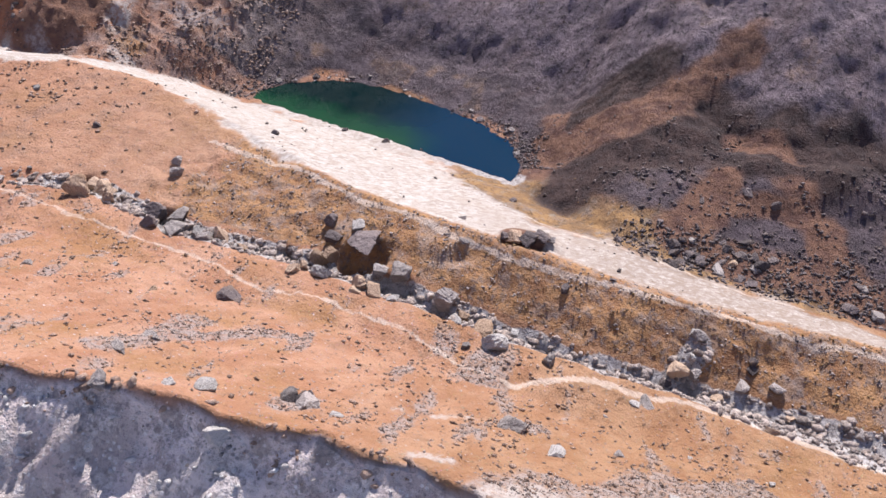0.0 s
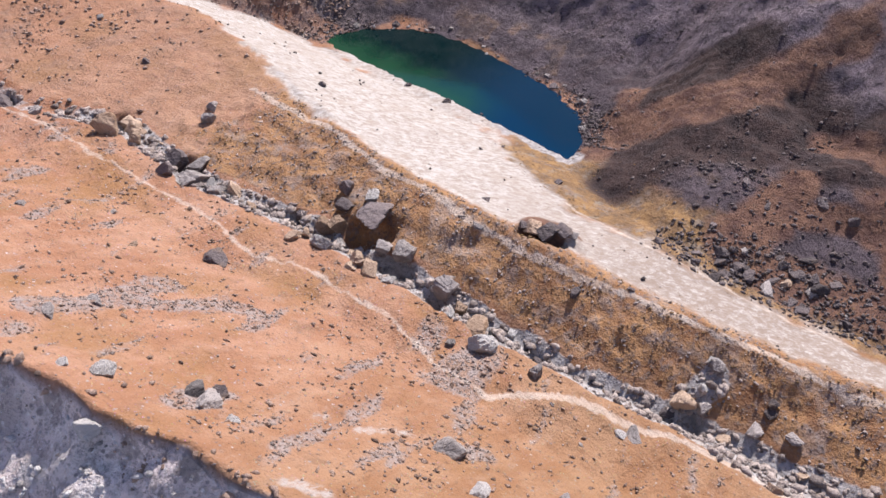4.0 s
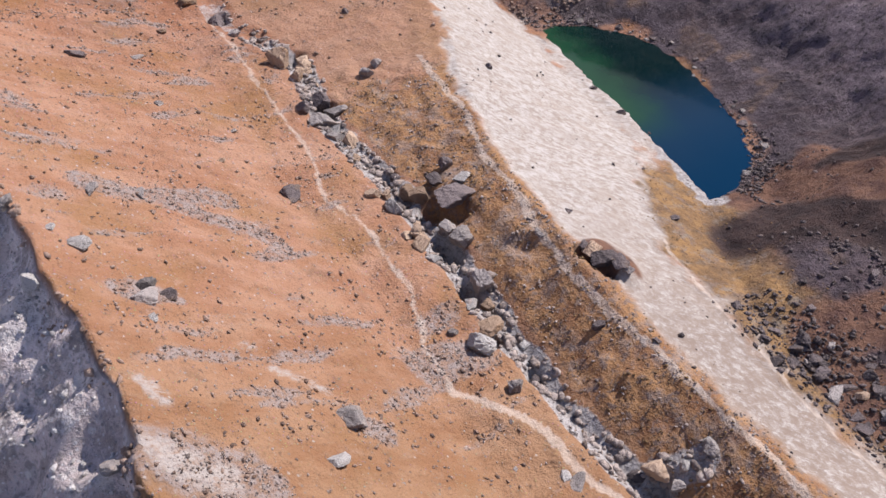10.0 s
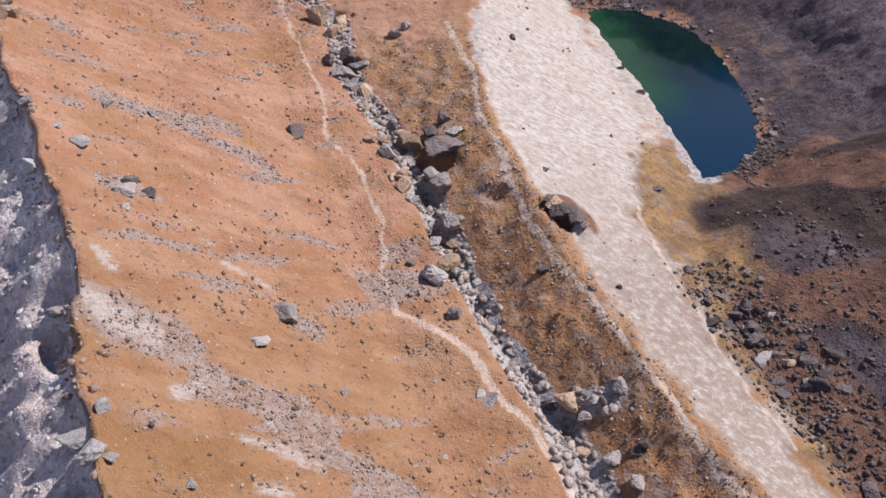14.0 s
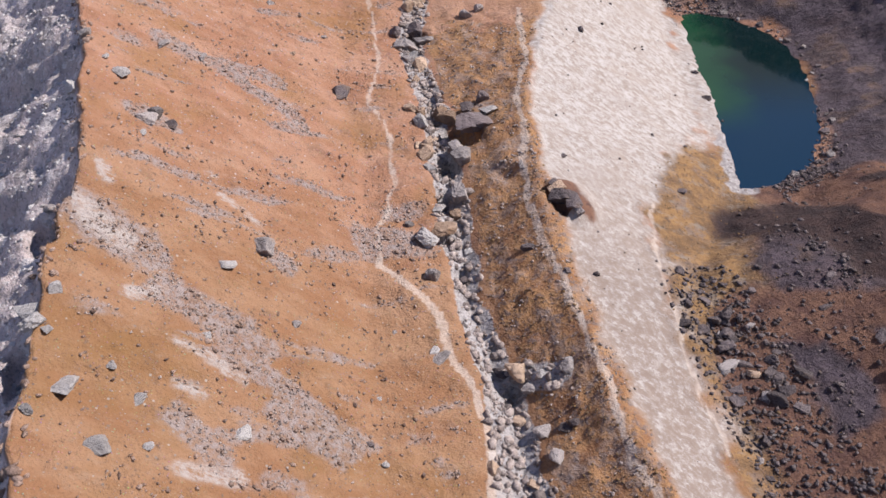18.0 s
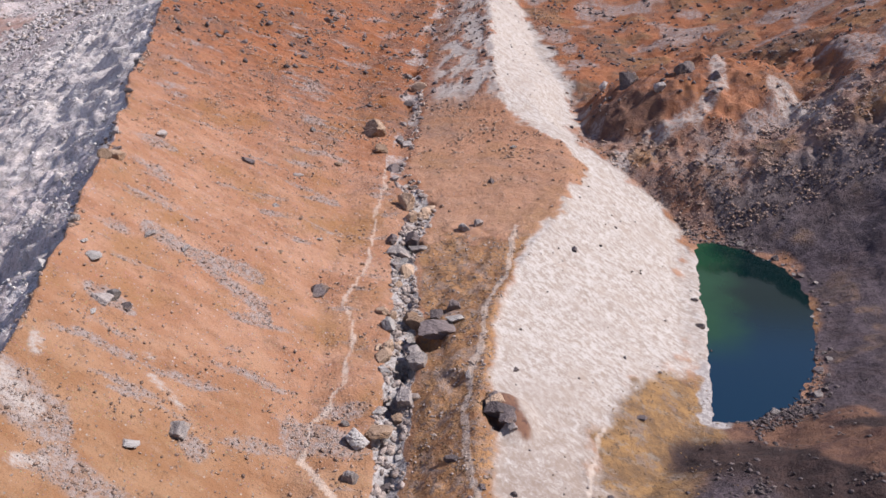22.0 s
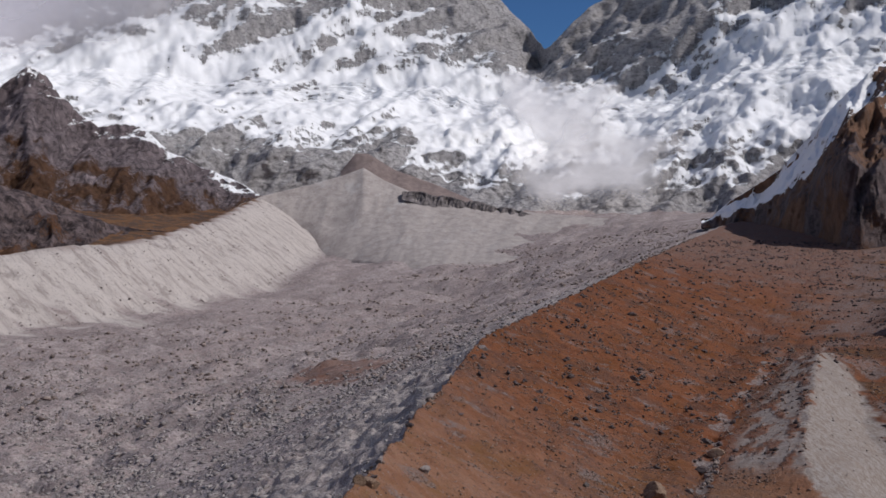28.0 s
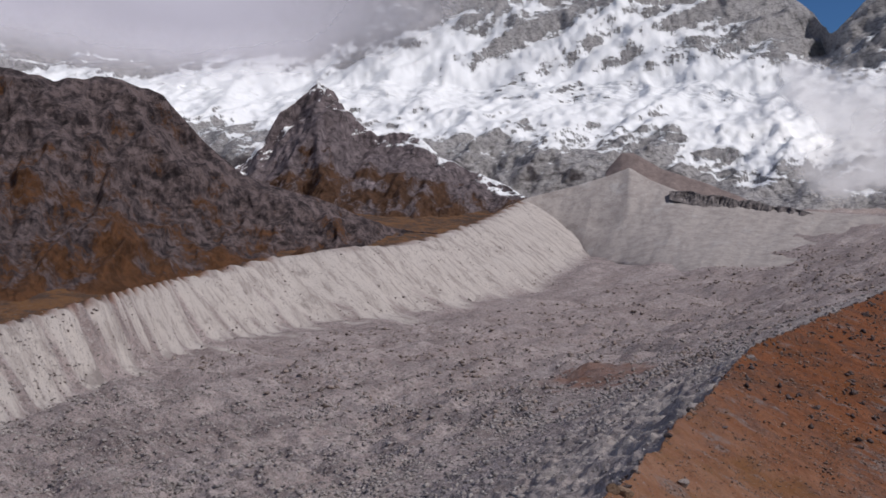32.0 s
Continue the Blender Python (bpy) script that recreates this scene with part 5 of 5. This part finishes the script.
SLOPE_MORE = [(-19.0, -33.0, 1.1, "grey"), (-10.2, -46.8, 0.8, "pale"), (-52.3, 107.7, 3.2, "dark"), (-55.2, 70.6, 1.8, "dark"), (-33.7, 46.0, 3.0, "dark"), (-46.6, 39.7, 2.3, "grey"), (-46.6, 22, 3.2, "tan"), (-47.6, 23, 2.2, "dark"),
              (-71.5, 115.9, 2.8, "grey"), (-39.7, 149.8, 3.0, "grey"), (-25.9, 49.2, 1.9, "grey"), (-58.2, 214.2, 3.2, "dark"), (-71.8, 196.7, 2.8, "dark"), (-6.6, -24.3, 0.7, "dark"), (-8.8, -29, 0.7, "grey"), (-18, 30, 1.3, "grey"), (-22, 20, 1.1, "tan"), (-26, 34, 1.2, "grey"), (-20, 60, 1.6, "tan"), (-28, 72, 1.7, "grey")]
for row in SLOPE + SLOPE_MORE:
    boulder(row[0], row[1], row[2] * 0.85, row[3], "lying on the orange turf slope", "boulders on the turf slope", sink=0.3, tall=0.5 if row[3] == "pale" else 0.66)

for row in [(-39.6, -41.5, 2.6, "pale"), (-38.9, -43.4, 1.9, "pale"), (-38.2, -40.0, 1.2, "pale"), (-37.6, -44.6, 1.0, "pale"), (-40.9, -33.6, 1.8, "dark"), (-41.6, -27.6, 1.6, "grey"), (-43.9, -8.2, 1.7, "pale"), (-44.4, 2.6, 1.5, "grey"), (-47.8, 20.5, 1.8, "tan"), (-50.4, 30.5, 1.4, "grey"), (-37.4, -52.6, 1.4, "pale"), (-57.4, 52.5, 1.9, "dark"), (-61.5, 69.0, 1.6, "grey")]:
    boulder(*row, "breaking out at the moraine crest", "boulders on the crest", sink=0.3, tall=0.8)

TALUS = [(28.2, -34.2, 2.6, "grey"), (30.0, -34.0, 1.8, "grey"), (35.9, -36.4, 2.0, "grey"), (30.2, -26.9, 2.0, "grey"), (28.5, -24.4, 1.5, "dark"), (26.1, -25.4, 1.2, "grey"), (33.3, -34.3, 1.4, "grey"), (30.5, -35.5, 1.3, "tan"), (32.4, -1.5, 1.4, "dark"),
         (46.2, 29.4, 1.4, "dark"), (46.8, 38.4, 1.5, "dark"), (62.0, 17.4, 1.8, "dark"), (40.9, -28.6, 1.4, "dark"), (44.7, -34.6, 1.9, "dark"), (44.5, -39.1, 1.6, "grey"), (43.1, -24.5, 1.7, "dark"), (34.2, -24.0, 1.2, "dark"), (29.9, -30.7, 1.5, "grey"), (28.5, -31.6, 1.3, "dark"), (28.0, -27.9, 1.2, "grey"), (28.3, -37.3, 1.4, "grey"), (28.6, -38.5, 1.1, "dark")]
for x, y, size, kind in TALUS:
    boulder(x, y, 0.85 * size, "dark" if kind == "grey" and size < 2.2 else kind, "in the talus below the dark slope", "talus boulders", tall=spot.uniform(0.7, 1.0))
for row in [(40.6, 108.7, 4.0, "dark"), (53.0, 105.6, 4.6, "dark"), (47, 99, 2.2, "grey"), (60, 101, 2.4, "dark"), (36, 116, 2.0, "grey"), (11.6, -23.4, 0.8, "dark"), (7.7, -18.4, 1.7, "dark"), (8.9, -4.0, 1.2, "grey"), (15.1, -0.8, 0.9, "dark"), (6, 41, 1.8, "grey"), (8, 43, 1.4, "grey"), (10, 60, 1.0, "dark"), (14, 77, 1.6, "pale"), (25, 37.6, 1.0, "dark"), (9.4, -41.7, 1.0, "dark")]:
    boulder(*row, "standing on open ground", "boulders on open ground")


def free_boulders(count, x0, x1, y0, y1, lo, hi, kinds, where, group, keep, seed):
    rnd = np.random.RandomState(seed)
    made = 0
    while made < count:
        xs, ys = rnd.uniform(x0, x1, 400), rnd.uniform(y0, y1, 400)
        for x, y in np.stack([xs, ys], 1)[rnd.rand(400) < keep(xs, ys)]:
            boulder(x, y, lo + (hi - lo) * rnd.rand() ** 2.2, kinds[rnd.randint(len(kinds))], where, group, shape=12 + rnd.randint(8), tall=rnd.uniform(0.8, 1.15))
            made += 1
            if made >= count:
                return


free_boulders(60, -6, 9, -60, 130, 0.4, 1.3, ["grey", "grey", "pale", "tan"], "in the stony gully", "boulders in the gully", lambda x, y: zones(x, y)["bed"], 1)
free_boulders(40, -22, 0, 56, 235, 0.7, 2.8, ["dark", "grey", "tan", "dark"], "in the stony gully", "boulders in the gully", lambda x, y: step(6.5, 1.0, np.abs(x - line(10, y)[0])), 4)
free_boulders(45, 24, 48, -62, -18, 0.5, 1.7, ["dark", "dark", "grey", "dark"], "in the talus below the dark slope", "talus boulders", lambda x, y: capsule(x, y, 33, -60, 29, -24, 3.6) + 0.03, 2)
free_boulders(26, 42, 84, 0, 76, 0.5, 1.5, ["dark", "grey"], "along the tarn's rocky shore", "shore boulders", lambda x, y: step(-0.8, 0.0, lake_edge(x, y)) * step(4, 1, lake_edge(x, y)) * (x > 47.5 + 0.1 * y), 3)


def shard_shape(rnd, squash):
    """A sharp little stone of eight faces."""
    V = np.array([(1, 0, 0), (0, 1, 0), (-1, 0, 0), (0, -1, 0), (0, 0, 1), (0, 0, -1)], float) * rnd.uniform(0.45, 0.8, (6, 1)) + rnd.uniform(-0.18, 0.18, (6, 3))
    F = np.array([(a, (a + 1) % 4, 4) for a in range(4)] + [((a + 1) % 4, a, 5) for a in range(4)])
    return V * np.array([1.1, 0.9, squash]), F


def stones(name, count, lo, hi, mat, region, keep, seed, label, category, fine=0, squash=0.7, power=3.0, shards=False):
    """Loose stones strewn over part of the ground, joined."""
    rnd = np.random.RandomState(seed)
    x0, x1, y0, y1 = region
    xs, ys = [], []
    while sum(map(len, xs)) < count:
        x, y = rnd.uniform(x0, x1, 60000), rnd.uniform(y0, y1, 60000)
        ok = rnd.rand(60000) < keep(x, y)
        xs.append(x[ok]), ys.append(y[ok])
    x, y = np.concatenate(xs)[:count], np.concatenate(ys)[:count]
    size = lo + (hi - lo) * rnd.rand(count) ** power
    z = ground(x, y) + size * 0.12
    kinds = [shard_shape(rnd, squash) if shards else rock_shape(200 + seed * 10 + k, fine + 1, 7, 0.15, (1.1, 0.9, squash)) for k in range(6)]
    turn = rnd.uniform(0, 2 * np.pi, count)
    pick = rnd.randint(6, size=count)
    VV, FF, base = [], [], 0
    for k, (V, F) in enumerate(kinds):
        i = np.where(pick == k)[0]
        c, s = np.cos(turn[i])[:, None], np.sin(turn[i])[:, None]
        q = rnd.uniform(0.6, 1.35, (len(i), 3, 1))
        a, b, h = V[None, :, 0] * q[:, 0], V[None, :, 1] * q[:, 1], V[None, :, 2] * q[:, 2]
        W = np.stack([c * a - s * b, s * a + c * b, h], -1) * size[i][:, None, None] + np.stack([x[i], y[i], z[i]], 1)[:, None]
        VV.append(W.reshape(-1, 3))
        FF.append((F[None] + (base + np.arange(len(i)) * len(V))[:, None, None]).reshape(-1, 3))
        base += len(i) * len(V)
    V, F = np.concatenate(VV), np.concatenate(FF)
    me = bpy.data.meshes.new(name)
    me.vertices.add(len(V))
    me.vertices.foreach_set("co", V.astype(np.float32).ravel())
    me.loops.add(F.size)
    me.loops.foreach_set("vertex_index", F.astype(np.int32).ravel())
    me.polygons.add(len(F))
    me.polygons.foreach_set("loop_start", np.arange(0, F.size, 3, dtype=np.int32))
    me.update(calc_edges=True)
    me.materials.append(mat)
    return tagged(new(name, me), label, category, kind="stuff")


def on_turf(x, y):
    z = zones(x, y)
    slope = step(1, 3, x - line(6, y)[0]) * step(0, -1, x - line(9, y)[0])
    clump = step(0.0, 0.5, fbm(x / 9, y / 9, 3))
    return slope * (0.14 + 0.7 * clump + z["rubble"]) * (1 - z["path"])


stones("turf_stones", 17000, 0.05, 0.52, ROCK_TURF, (-52, 4, -140, 110), on_turf, 1, "brown stones scattered over the turf slope", "stones", power=4.0, shards=True)
stones("turf_rubble", 30000, 0.05, 0.32, ROCK_MIX, (-48, 4, -140, 130), lambda x, y: zones(x, y)["rubble"] * step(1, 3, x - line(6, y)[0]) * step(1, -1, x - line(10, y)[0]) + 0.025, 2, "grey stones in loose patches on the turf", "stones", power=4.0, shards=True)
stones("gully_rubble", 9000, 0.08, 1.0, ROCK_MIX, (-9, 10, -140, 240), lambda x, y: zones(x, y)["bed"], 3, "grey rubble filling the gully's bed", "stones", power=5.0)
stones("pale_stones", 300, 0.08, 0.55, ROCK_DARK, (0, 55, -140, 230), lambda x, y: zones(x, y)["pale"] * (0.1 + step(0.1, 0.5, fbm(x / 6, y / 6, 2))), 4, "dark stones on the pale sandy slope", "stones")
stones("talus", 16000, 0.10, 0.7, ROCK_DARK, (22, 95, -140, 84), lambda x, y: (zones(x, y)["east"] * (0.15 + step(0.0, 0.5, fbm(x / 8, y / 8, 3))) + capsule(x, y, 33, -60, 29, -24, 5.0) + 1.5 * step(-0.6, 0.2, lake_edge(x, y)) * step(5, 1, lake_edge(x, y)) * (x > 47.5 + 0.1 * y)) * (0.02 + 0.4 * step(66, 54, x)) * (1 - 0.75 * zones(x, y)["shaded_soil"]), 5, "dark talus stones on the slope above the tarn", "stones", power=4.0, shards=True)
stones("bank_stones", 4200, 0.06, 0.36, ROCK_MIX, (-4, 24, -140, 240), lambda x, y: zones(x, y)["bank"] * (0.1 + step(0, 0.4, fbm(x / 4 + 7, y / 4, 2))) + 0.5 * (y > 96) * zones(x, y)["rubble"] * (x < 6) * (x > -4), 6, "grey stones on the scrubby gully bank", "stones")
stones("scarp_stones", 14000, 0.12, 0.8, ROCK_SCARP, (-130, -33, -140, 220), lambda x, y: zones(x, y)["scree"] * step(-1, -3, x - line(6, y)[0]) * (0.3 + 0.7 * step(0.1, 0.5, fbm(x / 14, y / 7, 3))), 7, "pale stones stuck in the grey moraine scarp", "stones", power=4, shards=True)
stones("scarp_blocks", 3600, 0.08, 0.5, ROCK_SCARP, (-62, -34, -72, 50), lambda x, y: zones(x, y)["scree"] * step(-0.6, -1.4, x - line(6, y)[0]) * (0.25 + step(0.1, 0.45, fbm(x / 9 + 5, (y + 0.3 * x) / 3, 3))), 12, "pale blocks in the moraine scarp", "stones", power=4)
stones("wall_stones", 3000, 0.4, 2.0, ROCK_DARK, (-960, -385, -60, 1000), lambda x, y: step(16, -4, x - line(3, y)[0]) * step(0, 6, x - line(2, y)[0]) * (0.1 + step(0.1, 0.5, fbm(x / 60, y / 12, 3)) + 2 * step(-22, 6, x - line(3, y)[0])), 14, "dark stones on the pale moraine wall", "stones", power=4, shards=True)
stones("glacier_rubble", 52000, 0.3, 2.2, ROCK_RUBBLE, (-620, -90, -20, 700), lambda x, y: zones(x, y)["scree"] * step(3500, 500, np.hypot(x - 28, y + 93) ** 1.25) * (0.35 + step(0, 0.5, fbm(x / 40, y / 40, 3))) * (0.2 + 0.8 * step(-45, -130, x - line(6, y)[0])), 8, "grey rubble covering the glacier", "stones", power=5, shards=True)
stones("far_rubble", 14000, 0.6, 3.2, ROCK_MIX, (-560, -60, 180, 1050), lambda x, y: zones(x, y)["scree"] * step(-30, -70, x - line(6, y)[0]) * (0.15 + step(-0.05, 0.4, fbm(x / 50 + 3, y / 50, 4))), 17, "brown-grey boulders on the far glacier", "stones", power=4, shards=True)
stones("hill_crags", 5000, 0.3, 2.2, ROCK_DARK, (38, 200, 228, 380), lambda x, y: step(230, 240, y) * step(40, 52, x) * (0.1 + step(0.0, 0.4, fbm(x / 16, y / 16, 3))), 13, "dark crags breaking through the turf hill", "rocks", power=4, shards=True)
stones("north_talus", 4200, 0.15, 0.85, ROCK_TURF, (28, 100, 66, 130), lambda x, y: zones(x, y)["east"] * (0.2 + step(0, 0.4, fbm(x / 7, y / 7, 3))), 11, "dark talus round the turf knoll", "stones", power=3.5, shards=True)
stones("crest_stones", 1800, 0.12, 0.8, ROCK_TURF, (-105, -33, -66, 480), lambda x, y: step(2.2, 0.4, np.abs(x - line(6, y)[0] + 0.6)) * (0.25 + step(0.0, 0.4, fbm(x / 7, y / 7, 2))), 15, "stones breaking out along the moraine crest", "stones", power=3)
stones("upper_rubble", 20000, 0.2, 1.5, ROCK_DARK, (-85, 120, 95, 520), lambda x, y: (1 - zones(x, y)["scree"]) * (1 - zones(x, y)["pale"]) * (0.22 + step(0.0, 0.45, fbm(x / 14, y / 14, 3))), 9, "dark boulders strewn over the upper valley", "stones", power=4.5, shards=True)
stones("slope_stones", 22000, 0.10, 0.75, ROCK_TURF, (-85, 30, 45, 250), lambda x, y: (1 - zones(x, y)["scree"]) * (1 - zones(x, y)["pale"]) * step(45, 80, y) * (0.15 + step(-0.1, 0.4, fbm(x / 9 + 5, y / 9, 4))), 16, "brown stones strewn over the upper turf", "stones", power=4.0, shards=True)
stones("scrub", 6000, 0.08, 0.30, scrub_material(), (-2, 45, -140, 100), lambda x, y: (zones(x, y)["bank"] * 0.9 + 0.35 * zones(x, y)["gold"]) * (0.1 + step(-0.1, 0.3, fbm(x / 3, y / 3, 3))), 10, "low dry scrub on the gully bank", "scrub", squash=0.28, power=2.5)
